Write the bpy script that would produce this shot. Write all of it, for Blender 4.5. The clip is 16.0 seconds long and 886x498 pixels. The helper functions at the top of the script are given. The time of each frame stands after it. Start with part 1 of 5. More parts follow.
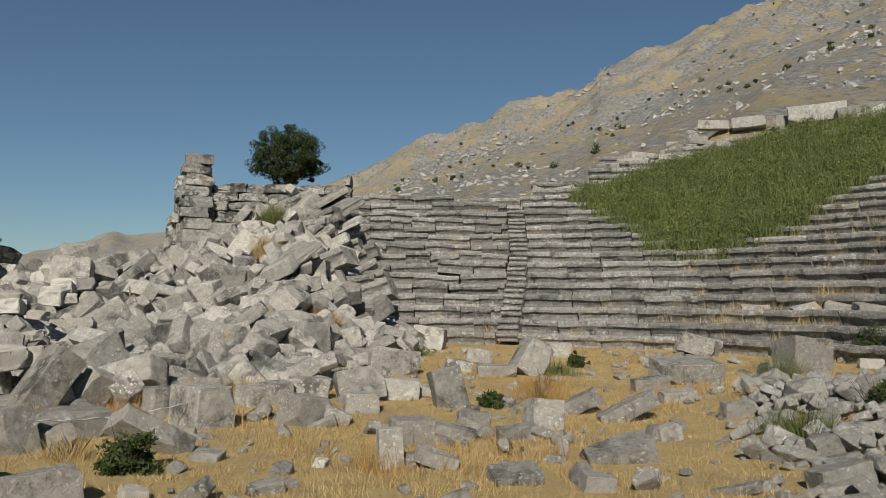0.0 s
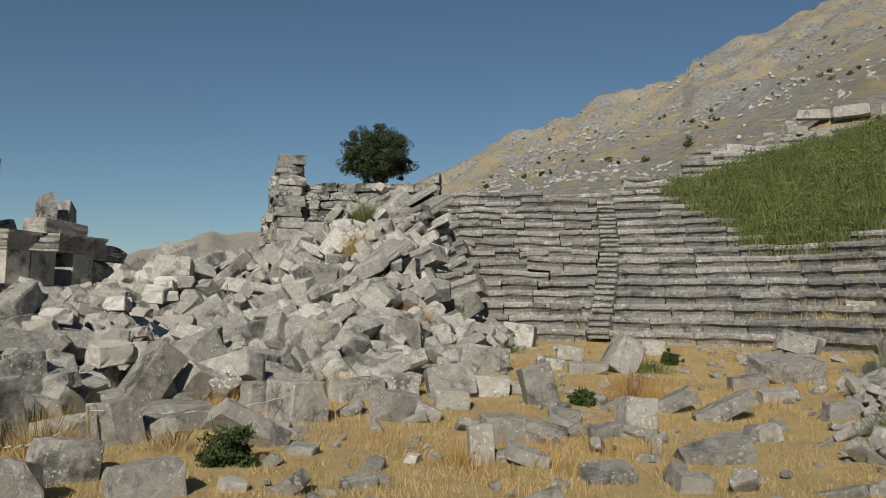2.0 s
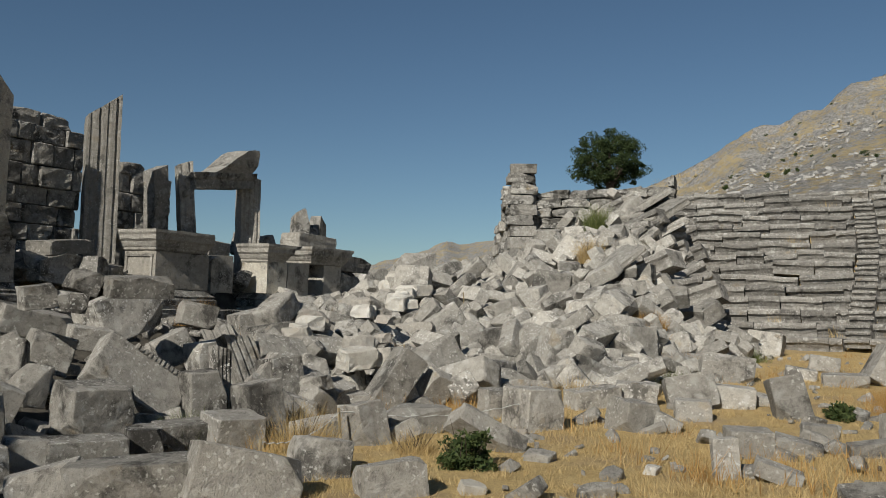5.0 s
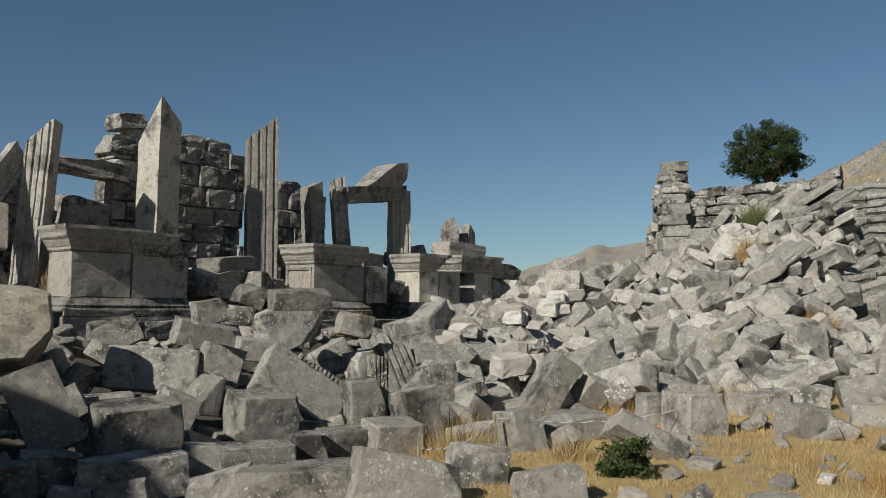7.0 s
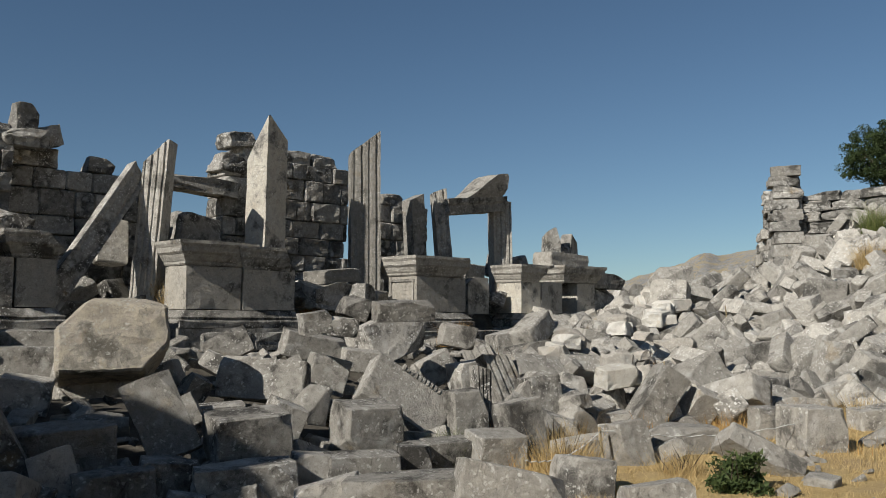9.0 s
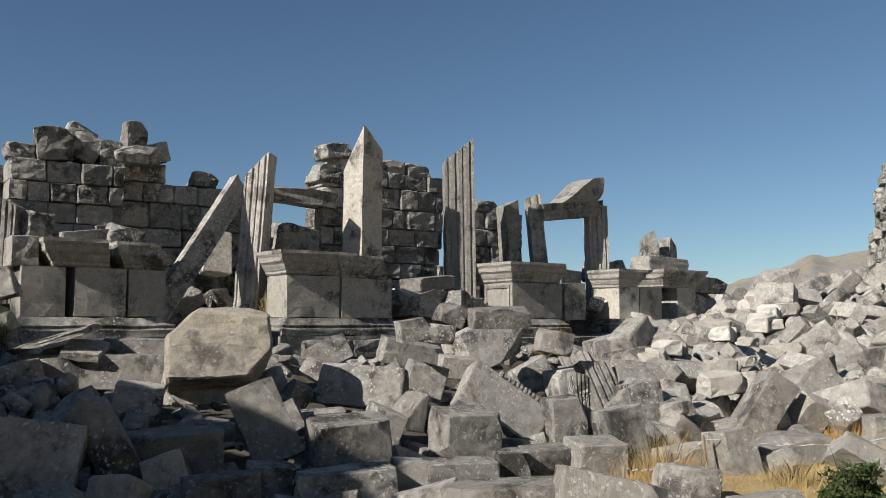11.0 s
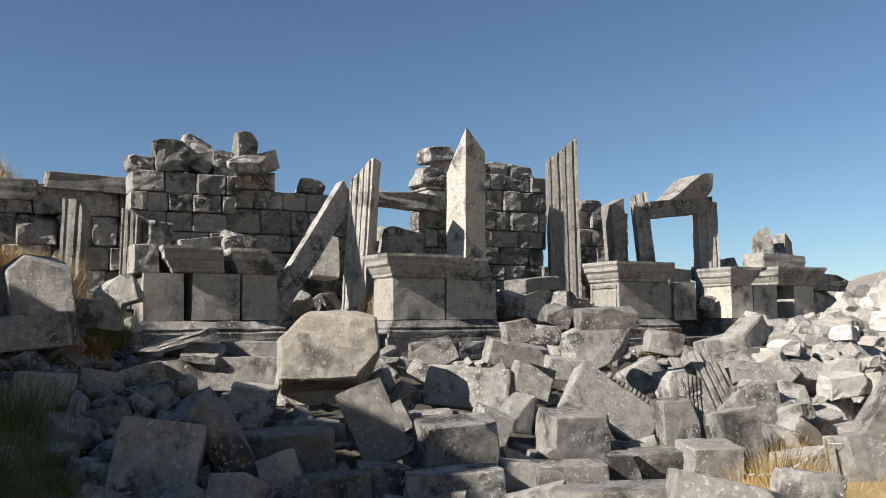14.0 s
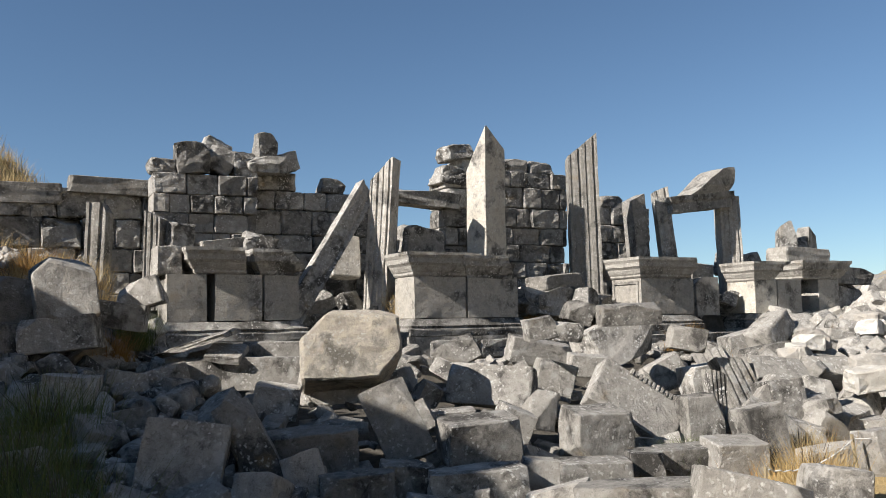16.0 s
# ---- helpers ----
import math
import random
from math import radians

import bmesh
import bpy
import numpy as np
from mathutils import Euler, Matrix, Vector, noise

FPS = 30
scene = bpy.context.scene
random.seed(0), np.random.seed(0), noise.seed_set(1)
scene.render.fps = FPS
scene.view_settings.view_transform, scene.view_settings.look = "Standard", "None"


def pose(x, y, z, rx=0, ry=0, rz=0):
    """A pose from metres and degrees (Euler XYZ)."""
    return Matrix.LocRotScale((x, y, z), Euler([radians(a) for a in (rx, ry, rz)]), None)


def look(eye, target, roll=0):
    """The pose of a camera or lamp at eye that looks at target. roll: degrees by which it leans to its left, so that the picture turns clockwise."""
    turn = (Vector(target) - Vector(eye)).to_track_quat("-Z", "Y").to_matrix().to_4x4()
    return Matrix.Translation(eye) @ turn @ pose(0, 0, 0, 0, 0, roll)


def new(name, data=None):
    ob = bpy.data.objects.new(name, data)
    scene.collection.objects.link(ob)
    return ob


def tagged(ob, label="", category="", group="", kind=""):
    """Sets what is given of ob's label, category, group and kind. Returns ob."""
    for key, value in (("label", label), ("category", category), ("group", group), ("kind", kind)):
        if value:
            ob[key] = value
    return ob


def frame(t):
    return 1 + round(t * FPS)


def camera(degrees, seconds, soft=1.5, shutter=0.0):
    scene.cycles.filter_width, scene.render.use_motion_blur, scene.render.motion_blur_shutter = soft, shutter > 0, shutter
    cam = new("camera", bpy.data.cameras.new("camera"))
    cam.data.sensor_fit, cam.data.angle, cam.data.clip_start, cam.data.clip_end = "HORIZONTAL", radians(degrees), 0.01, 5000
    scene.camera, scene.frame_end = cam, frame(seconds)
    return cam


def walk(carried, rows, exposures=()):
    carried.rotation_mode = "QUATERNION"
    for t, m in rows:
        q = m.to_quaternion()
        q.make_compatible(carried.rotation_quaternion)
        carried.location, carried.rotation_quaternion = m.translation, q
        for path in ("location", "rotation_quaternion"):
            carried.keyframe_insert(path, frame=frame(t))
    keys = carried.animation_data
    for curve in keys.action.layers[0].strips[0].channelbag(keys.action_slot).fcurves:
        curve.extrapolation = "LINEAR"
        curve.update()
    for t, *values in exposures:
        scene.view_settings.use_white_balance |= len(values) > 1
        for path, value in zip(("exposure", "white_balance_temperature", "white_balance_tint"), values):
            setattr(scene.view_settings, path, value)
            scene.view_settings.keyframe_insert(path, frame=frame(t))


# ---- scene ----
cam = camera(54.0, 16.0, soft=0.6)
EYE = (0.226, 0.163, 1.544)            # the viewer turns on the spot


def aim(x, y, z, yaw, pitch, roll):
    return pose(x, y, z, 90 + pitch, 0, yaw) @ pose(0, 0, 0, 0, 0, roll)


walk(cam, [
    (0.0, aim(*EYE, -0.07, 3.82, 0.72)),
    (0.5, aim(*EYE, 0.30, 3.75, 0.69)),
    (1.0, aim(*EYE, 1.52, 3.62, 0.64)),
    (1.5, aim(*EYE, 3.36, 3.57, 0.70)),
    (2.0, aim(*EYE, 5.80, 3.55, 0.64)),
    (2.5, aim(*EYE, 8.24, 3.62, 0.69)),
    (3.0, aim(*EYE, 10.89, 3.65, 0.73)),
    (3.5, aim(*EYE, 13.41, 3.68, 0.74)),
    (4.0, aim(*EYE, 16.04, 3.71, 0.72)),
    (6.5, aim(*EYE, 28.43, 4.26, -0.53)),
    (7.0, aim(*EYE, 30.90, 4.34, -0.95)),
    (7.5, aim(*EYE, 32.83, 4.42, -1.13)),
    (8.0, aim(*EYE, 34.56, 4.61, -1.24)),
    (8.5, aim(*EYE, 36.01, 4.88, -1.17)),
    (9.0, aim(*EYE, 37.58, 5.18, -1.10)),
    (9.5, aim(*EYE, 39.09, 5.45, -1.09)),
    (10.0, aim(*EYE, 40.75, 5.63, -1.20)),
    (12.5, aim(*EYE, 47.76, 5.72, -1.64)),
    (13.0, aim(*EYE, 48.88, 5.76, -1.67)),
    (13.5, aim(*EYE, 49.83, 5.88, -1.74)),
    (14.0, aim(*EYE, 50.72, 6.04, -1.77)),
    (14.5, aim(*EYE, 51.33, 6.13, -1.81)),
    (15.0, aim(*EYE, 51.78, 6.16, -1.96)),
    (15.5, aim(*EYE, 52.01, 6.10, -2.13)),
    (16.0, aim(*EYE, 52.09, 5.97, -2.36)),
], exposures=[(0.0, 0.06, 6420, 9.0), (4.0, 0.06, 6370, 9.0), (7.0, 0.16, 6320, 9.5), (10.0, 0.42, 6290, 11.0), (12.5, 0.78, 6260, 13.0), (16.0, 1.0, 6260, 13.5)])

# ---------------------------------------------------------------- light
SUN_YAW, SUN_UP = 173.0, 33.0          # degrees to the left of +y, and above the ground
world = bpy.data.worlds.new("sky")
scene.world = world
world.use_nodes = True
wn = world.node_tree
sky = wn.nodes.new("ShaderNodeTexSky")
sky.sky_type, sky.sun_disc = "NISHITA", False
sky.sun_elevation, sky.sun_rotation = radians(SUN_UP), radians(-SUN_YAW)
sky.altitude, sky.air_density, sky.dust_density, sky.ozone_density = 1500, 1.0, 0.5, 1.0
wn.nodes["Background"].inputs[1].default_value = 0.047
clear = wn.nodes.new("ShaderNodeMixRGB")
clear.blend_type = "MULTIPLY"
clear.inputs[0].default_value = 1.0
clear.inputs[2].default_value = (0.90, 1.04, 1.07, 1)
wn.links.new(sky.outputs[0], clear.inputs[1])
wn.links.new(clear.outputs[0], wn.nodes["Background"].inputs[0])
sun = new("sun", bpy.data.lights.new("sun", "SUN"))
sun.data.energy, sun.data.angle, sun.data.color = 5.0, radians(0.53), (1.0, 0.93, 0.82)
sun_dir = Vector((-math.sin(radians(SUN_YAW)) * math.cos(radians(SUN_UP)), math.cos(radians(SUN_YAW)) * math.cos(radians(SUN_UP)), math.sin(radians(SUN_UP))))
sun.matrix_world = look(sun_dir * 100, (0, 0, 0))


# ---------------------------------------------------------------- materials
class Nodes:
    def __init__(self, name):
        self.m = bpy.data.materials.new(name)
        self.m.use_nodes = True
        self.t = self.m.node_tree
        self.b = self.t.nodes["Principled BSDF"]
        self.b.inputs["Specular IOR Level"].default_value = 0.2

    def n(self, kind, **kw):
        node = self.t.nodes.new("ShaderNode" + kind)
        for k, v in kw.items():
            node.inputs[k.replace("_", " ")].default_value = v
        return node

    def l(self, a, b):
        self.t.links.new(a, b)

    def coords(self, shift=True):
        tc = self.n("TexCoord")
        if not shift:
            return self.n("NewGeometry").outputs["Position"]
        oi = self.n("ObjectInfo")
        mul = self.n("VectorMath")
        mul.operation = "MULTIPLY_ADD"
        mul.inputs[1].default_value = (37.0, 53.0, 71.0)
        com = self.n("CombineXYZ")
        for i in range(3):
            self.l(oi.outputs["Random"], com.inputs[i])
        self.l(com.outputs[0], mul.inputs[0])
        self.l(self.n("NewGeometry").outputs["Position"], mul.inputs[2])
        return mul.outputs[0]

    def noise(self, co, scale, detail=6, rough=0.6):
        node = self.n("TexNoise", Scale=scale, Detail=detail, Roughness=rough)
        self.l(co, node.inputs["Vector"])
        return node.outputs[0]

    def ramp(self, fac, stops):
        node = self.n("ValToRGB")
        e = node.color_ramp.elements
        while len(e) < len(stops):
            e.new(0.5)
        for el, (p, c) in zip(e, stops):
            el.position = p
            el.color = (c, c, c, 1) if isinstance(c, (int, float)) else (*c, 1)
        self.l(fac, node.inputs[0])
        return node.outputs[0]

    def mix(self, fac, a, b, mode="MIX"):
        node = self.n("Mix")
        node.data_type, node.blend_type = "RGBA", mode
        for sock, v in ((node.inputs[0], fac), (node.inputs[6], a), (node.inputs[7], b)):
            if isinstance(v, (int, float)):
                sock.default_value = v
            elif isinstance(v, tuple):
                sock.default_value = (*v, 1)
            else:
                self.l(v, sock)
        return node.outputs[2]

    def bump(self, h, strength, dist):
        node = self.n("Bump", Strength=strength, Distance=dist)
        self.l(h, node.inputs["Height"])
        self.l(node.outputs[0], self.b.inputs["Normal"])

    def done(self, color, rough=0.9):
        if isinstance(color, tuple):
            self.b.inputs["Base Color"].default_value = (*color, 1)
        else:
            self.l(color, self.b.inputs["Base Color"])
        self.b.inputs["Roughness"].default_value = rough
        return self.m


def stone_material(name, light, mid, dark, white=0.5, patina=0.5):
    """Weathered limestone: mottled grey, dark crust, pale lichen blotches and specks, pits."""
    s = Nodes(name)
    co = s.coords()
    nz = s.n("TexNoise", Scale=5.0, Detail=5.0, Roughness=0.65)
    s.l(co, nz.inputs["Vector"])
    warp = s.n("VectorMath")
    warp.operation = "MULTIPLY_ADD"
    warp.inputs[1].default_value = (0.22, 0.22, 0.22)
    s.l(nz.outputs[1], warp.inputs[0])
    s.l(co, warp.inputs[2])
    fine = s.noise(co, 8.0, 9, 0.72)
    grain = s.noise(co, 60.0, 5, 0.75)
    col = s.mix(s.ramp(fine, [(0.38, 0.0), (0.62, 1.0)]), mid, light)
    # dark crust in broad, ragged patches
    big = s.noise(warp.outputs[0], 1.5, 7, 0.68)
    col = s.mix(s.ramp(big, [(0.60 - 0.16 * patina, 0.0), (0.70 - 0.16 * patina, 0.88)]), col, dark)
    streak = s.noise(warp.outputs[0], 4.5, 8, 0.78)
    col = s.mix(s.ramp(streak, [(0.57, 0.0), (0.66, 0.5)]), col, dark)

    mottle = s.noise(warp.outputs[0], 22.0, 6, 0.8)
    col = s.mix(s.ramp(mottle, [(0.34, 0.40), (0.45, 0.0)]), col, dark)
    col = s.mix(s.ramp(mottle, [(0.54, 0.0), (0.66, 0.45)]), col, light)

    def lichen(scale, edge, where, cut, strength):
        v = s.n("TexVoronoi", Scale=scale)
        s.l(warp.outputs[0], v.inputs["Vector"])
        k = s.n("Math")
        k.operation = "MULTIPLY"
        s.l(s.ramp(v.outputs["Distance"], [(edge * 0.45, 1.0), (edge, 0.0)]), k.inputs[0])
        s.l(s.ramp(s.noise(co, where, 3, 0.55), [(cut, 0.0), (cut + 0.10, strength)]), k.inputs[1])
        return k.outputs[0]

    col = s.mix(lichen(5.5, 0.46, 1.8, 0.57 - 0.11 * white, 0.66), col, (0.52, 0.51, 0.475))
    col = s.mix(lichen(17.0, 0.36, 2.6, 0.55 - 0.11 * white, 0.90), col, (0.62, 0.61, 0.57))
    ochre = s.noise(co, 2.1, 4, 0.6)
    col = s.mix(s.ramp(ochre, [(0.64, 0.0), (0.74, 0.35)]), col, (0.36, 0.25, 0.11))
    oi = s.n("ObjectInfo")
    col = s.mix(0.55, col, s.ramp(oi.outputs["Random"], [(0.0, 0.24), (0.5, 0.48), (1.0, 0.74)]), "OVERLAY")
    isl = s.n("NewGeometry").outputs["Random Per Island"]
    col = s.mix(0.45, col, s.ramp(isl, [(0.0, 0.34), (0.5, 0.5), (1.0, 0.70)]), "OVERLAY")
    col = s.mix(s.ramp(grain, [(0.36, 0.25), (0.46, 0.0)]), col, dark)
    both = s.n("Math")
    both.operation = "MULTIPLY_ADD"
    s.l(fine, both.inputs[0])
    both.inputs[1].default_value = 2.4
    s.l(grain, both.inputs[2])
    s.bump(both.outputs[0], 0.9, 0.035)
    return s.done(col, 0.94)


LIMESTONE = stone_material("weathered_limestone", (0.435, 0.413, 0.368), (0.31, 0.293, 0.26), (0.095, 0.09, 0.081), 0.88, 0.40)
SEATSTONE = stone_material("seat_limestone", (0.32, 0.304, 0.275), (0.205, 0.195, 0.176), (0.075, 0.071, 0.065), 0.75, 0.36)
DARKSTONE = stone_material("dark_patina_limestone", (0.380, 0.365, 0.332), (0.241, 0.231, 0.209), (0.049, 0.047, 0.042), 0.95, 0.68)
# real dark crust, spread further and darker to deepen shade among the stage blocks
STAGESTONE = stone_material("crusted_shade_limestone", (0.43, 0.408, 0.365), (0.30, 0.284, 0.252), (0.055, 0.052, 0.047), 0.95, 0.58)
PALESTONE = stone_material("fresh_broken_limestone", (0.57, 0.54, 0.48), (0.47, 0.44, 0.385), (0.319, 0.296, 0.258), 0.7, 0.0)
TANSTONE = stone_material("tan_limestone", (0.64, 0.60, 0.515), (0.50, 0.465, 0.39), (0.18, 0.165, 0.135), 0.95, 0.30)


# ---------------------------------------------------------------- the lie of the land
CX, CY, R0, Z0, RISE, TREAD = -1.29, 16.46, 12.07, 0.76, 0.42, 0.82   # the seating's centre, first row and step
FX, FY, UX, UY = -13.359, 11.090, 0.1926, 0.9813                         # stage front: a point of it and its direction


def smooth(a, b, v):
    w = np.clip((v - a) / (b - a), 0, 1)
    return w * w * (3 - 2 * w)


def wave(x, y, k):
    return (np.sin(x * 1.1 * k + 1.3) * np.sin(y * 0.9 * k + 0.4) + 0.6 * np.sin(x * 2.3 * k - y * 1.7 * k + 2.0)
            + 0.4 * np.sin(x * 3.9 * k + y * 4.4 * k + 0.7) + 0.3 * np.sin(-x * 7.1 * k + y * 6.3 * k)) / 2.3


def mountain(yaw, r):
    """Height of the hillside behind the seating and of the far hills, by direction and distance."""
    top = np.interp(yaw, [-180, -120, -60, -27, -20, -18.5, -15.3, -11.7, -10.3, -9.9, -6.6, -3.6, -0.6, 1.7, 3.5, 5.4, 7, 10, 14, 17.6, 19.4, 20.8, 21.9, 24.8, 28, 40, 90, 180],
                    [0.02, 0.12, 0.40, 0.39, 0.345, 0.332, 0.306, 0.283, 0.279, 0.264, 0.238, 0.228, 0.203, 0.194, 0.172, 0.153, 0.142, 0.11, 0.085, 0.078, 0.072, 0.077, 0.068, 0.054, 0.04, 0.01, 0.01, 0.02])
    far = np.interp(yaw, [-40, 8, 14, 90], [215.0, 215.0, 600.0, 600.0])
    rise = smooth(40, far * 1.0, r) * 0.3 + np.clip((r - 45) / (far - 45), 0, 1) * 0.7
    crest = top * far * rise
    return crest - np.clip(r - far, 0, None) * 0.25 * (top > 0.03)


def height(x, y):
    """Height of the ground at x, y (arrays)."""
    r = np.hypot(x - CX, y - CY)
    ang = np.degrees(np.arctan2(x - CX, y - CY))             # from +y to the right
    d = np.hypot(x, y)
    yaw = np.degrees(np.arctan2(-x, y))
    z = 0.35 * smooth(6, 26, y) + 0.05 * wave(x, y, 0.5) + 0.02 * wave(x, y, 2.2)
    last = np.interp(ang, [-20, 12, 14, 18, 20, 26, 30], [13.5, 13.5, 15, 16, 19, 21, 25])
    cone = Z0 - 0.75 + (np.minimum(r, R0 + last * TREAD) - R0) * RISE / TREAD
    part = smooth(-21, -16, ang) * (1 - smooth(100, 112, ang)) * smooth(R0 - 0.6, R0 + 0.8, r)
    z = z + np.maximum(cone - z, 0) * part
    # the fallen wing of the seating and the heap at its foot, by direction and distance from the orchestra's edge
    low = np.interp(yaw, [-4, 0, 4, 8, 16, 24, 34], [25, 24, 18.5, 15.5, 14.8, 15.0, 17.0])
    crown = np.interp(yaw, [-3, 0, 3, 6, 9, 13, 16, 20, 24, 29, 34], [0.3, 0.5, 1.3, 4.5, 5.4, 4.1, 2.8, 2.1, 1.8, 1.6, 1.0])
    high = np.interp(yaw, [15, 22], [32, 25])
    up = np.clip((d - low) / (high - low), 0, 1)
    fall = 1 - 0.75 * smooth(high + 1, high + 9, d) * smooth(9, 12, yaw)
    heap = crown * (0.75 * up + 0.25 * up * up) * fall * smooth(-4, -1, yaw) * (1 - smooth(31, 36, yaw))
    z = np.maximum(z, heap) + 0.12 * wave(x, y, 1.3) * smooth(0.1, 0.8, heap)
    # loose stones heaped at the near foot of the seating
    z = z + 0.45 * np.exp(-((x - 5.8) / 1.5) ** 2 - ((y - 11.0) / 3.0) ** 2)
    # rubble slope at the foot of the stage
    s = (x - FX) * UX + (y - FY) * UY
    b = -(x - FX) * UY + (y - FY) * UX                        # behind the stage front
    talus = (1.2 + 0.3 * smooth(0, -9, s)) * smooth(-9.5, -0.8, b) * (1 - smooth(14, 24, s))
    z = np.maximum(z, talus)
    z = z + 1.2 * smooth(-6, -10, s) * smooth(-6, 0, b) + smooth(2.5, 9, b) * (1.6 * smooth(-1, -7, s)) * (1 - smooth(40, 60, d))
    z = z + 1.0 * smooth(-5.4, -7.0, s) * smooth(-2.0, 0.6, b) * (1 - smooth(30, 50, d))
    z = z + 3.5 * smooth(6, 17, b) * smooth(-4.0, -9, s) * (1 - smooth(60, 120, d))
    terrace = 2.1 * smooth(0.2, 1.0, b) * (1 - smooth(7, 14, b)) * smooth(-9.5, -8, s) * (1 - smooth(11, 15, s))
    z = np.maximum(z, terrace)
    m = mountain(yaw, d)
    rough = wave(x, y, 0.05) * 1.0 + wave(x, y, 0.23) * 0.5
    z = np.where(d > 45, np.maximum(z, 0) * (1 - smooth(60, 140, d)) + m + rough * smooth(60, 200, d) * 1.2, z)
    return z


def rubble_shade(x, y):
    """1 where rubble covers the ground and gap shade darkens it, 0 on the open grass."""
    d, yaw = np.hypot(x, y), np.degrees(np.arctan2(-x, y))
    low = np.interp(yaw, [-4, 0, 4, 8, 16, 24, 30, 40, 50, 70, 90], [60, 25, 19, 15.5, 14.5, 13, 10.5, 7.5, 5.0, 4.0, 4.0])
    b = -(x - FX) * UY + (y - FY) * UX
    return smooth(low - 0.6, low + 0.8, d) * (1 - smooth(36, 44, d)) * smooth(-3, 0, yaw) * (1 - smooth(2.5, 5, b))


def ground_at(x, y):
    return float(height(np.array([x]), np.array([y]))[0])


# ---------------------------------------------------------------- building helpers
def mesh_of(name, verts, faces, material, smooth_shade=False):
    me = bpy.data.meshes.new(name)
    me.from_pydata(verts, [], faces)
    me.materials.append(material)
    if smooth_shade:
        me.polygons.foreach_set("use_smooth", [True] * len(me.polygons))
    me.update()
    return me


def mesh_from(name, bm, material):
    me = bpy.data.meshes.new(name)
    bm.to_mesh(me)
    bm.free()
    me.materials.append(material)
    return me


def part(name, me, parent, m=None, label=""):
    """One mesh object under a thing or a part; m is its pose in its parent."""
    ob = new(name, me)
    ob.parent = parent
    if m is not None:
        ob.matrix_basis = m
    return tagged(ob, label)


def thing(name, label, category, m=None, me=None, group="", kind=""):
    ob = new(name, me)
    if m is not None:
        ob.matrix_basis = m
    return tagged(ob, label, category, group, kind)


def scaled(m, sx, sy, sz):
    return m @ Matrix.Diagonal((sx, sy, sz, 1))


rng = random.Random(7)


def rough_box(seed, cuts=3, chips=3, jag=0.03, bevel=0.045, material=None, name="block", chip=0.25, edge=0.3):
    """A worn, chipped block about 1 x 1 x 1, centred."""
    r = random.Random(seed)
    bm = bmesh.new()
    bmesh.ops.create_cube(bm, size=1.0)
    for _ in range(chips):
        c = Vector((r.choice((-1, 1)), r.choice((-1, 1)), r.choice((-1, 1, 1)))) * 0.5
        nrm = Vector((c.x * r.uniform(0.3, 1.4), c.y * r.uniform(0.3, 1.4), c.z * r.uniform(0.3, 1.4))).normalized()
        co = c - nrm * r.uniform(0.05, chip)
        g = bmesh.ops.bisect_plane(bm, geom=bm.verts[:] + bm.edges[:] + bm.faces[:], plane_co=co, plane_no=nrm, clear_outer=True)
        bmesh.ops.holes_fill(bm, edges=[e for e in bm.edges if e.is_boundary])
    bmesh.ops.bevel(bm, geom=bm.edges[:], offset=bevel, segments=1, affect="EDGES", clamp_overlap=True)
    bmesh.ops.triangulate(bm, faces=bm.faces[:])
    for _ in range(cuts):
        long = [e for e in bm.edges if e.calc_length() > edge]
        if long:
            bmesh.ops.subdivide_edges(bm, edges=long, cuts=1)
            bmesh.ops.triangulate(bm, faces=bm.faces[:])
    off = Vector((r.uniform(0, 50), r.uniform(0, 50), r.uniform(0, 50)))
    for v in bm.verts:
        k = noise.noise_vector(v.co * 2.0 + off) * jag * 1.2 + noise.noise_vector(v.co * 5.0 + off) * jag * 0.7 + noise.noise_vector(v.co * 13.0 + off) * jag * 0.4
        v.co += k
    return mesh_from(name, bm, material or LIMESTONE)


def cut_block(seed, planes, material, name):
    """A block about 1 x 1 x 1, centred, with broken faces where the given planes cut it."""
    bm = bmesh.new()
    bmesh.ops.create_cube(bm, size=1.0)
    for co, nrm in planes:
        bmesh.ops.bisect_plane(bm, geom=bm.verts[:] + bm.edges[:] + bm.faces[:], plane_co=co, plane_no=Vector(nrm).normalized(), clear_outer=True)
        bmesh.ops.holes_fill(bm, edges=[e for e in bm.edges if e.is_boundary])
    bmesh.ops.bevel(bm, geom=bm.edges[:], offset=0.03, segments=1, affect="EDGES", clamp_overlap=True)
    bmesh.ops.triangulate(bm, faces=bm.faces[:])
    for _ in range(4):
        long = [e for e in bm.edges if e.calc_length() > 0.13]
        if long:
            bmesh.ops.subdivide_edges(bm, edges=long, cuts=1)
            bmesh.ops.triangulate(bm, faces=bm.faces[:])
    off = Vector((seed % 17, seed % 23, seed % 29))
    for v in bm.verts:
        v.co += noise.noise_vector(v.co * 2.5 + off) * 0.03 + noise.noise_vector(v.co * 7.0 + off) * 0.018 + noise.noise_vector(v.co * 16.0 + off) * 0.010
    return mesh_from(name, bm, material)


def tris_of(me):
    me.calc_loop_triangles()
    v = np.empty(len(me.vertices) * 3)
    me.vertices.foreach_get("co", v)
    f = np.empty(len(me.loop_triangles) * 3, dtype=np.int64)
    me.loop_triangles.foreach_get("vertices", f)
    return v.reshape(-1, 3), f.reshape(-1, 3)


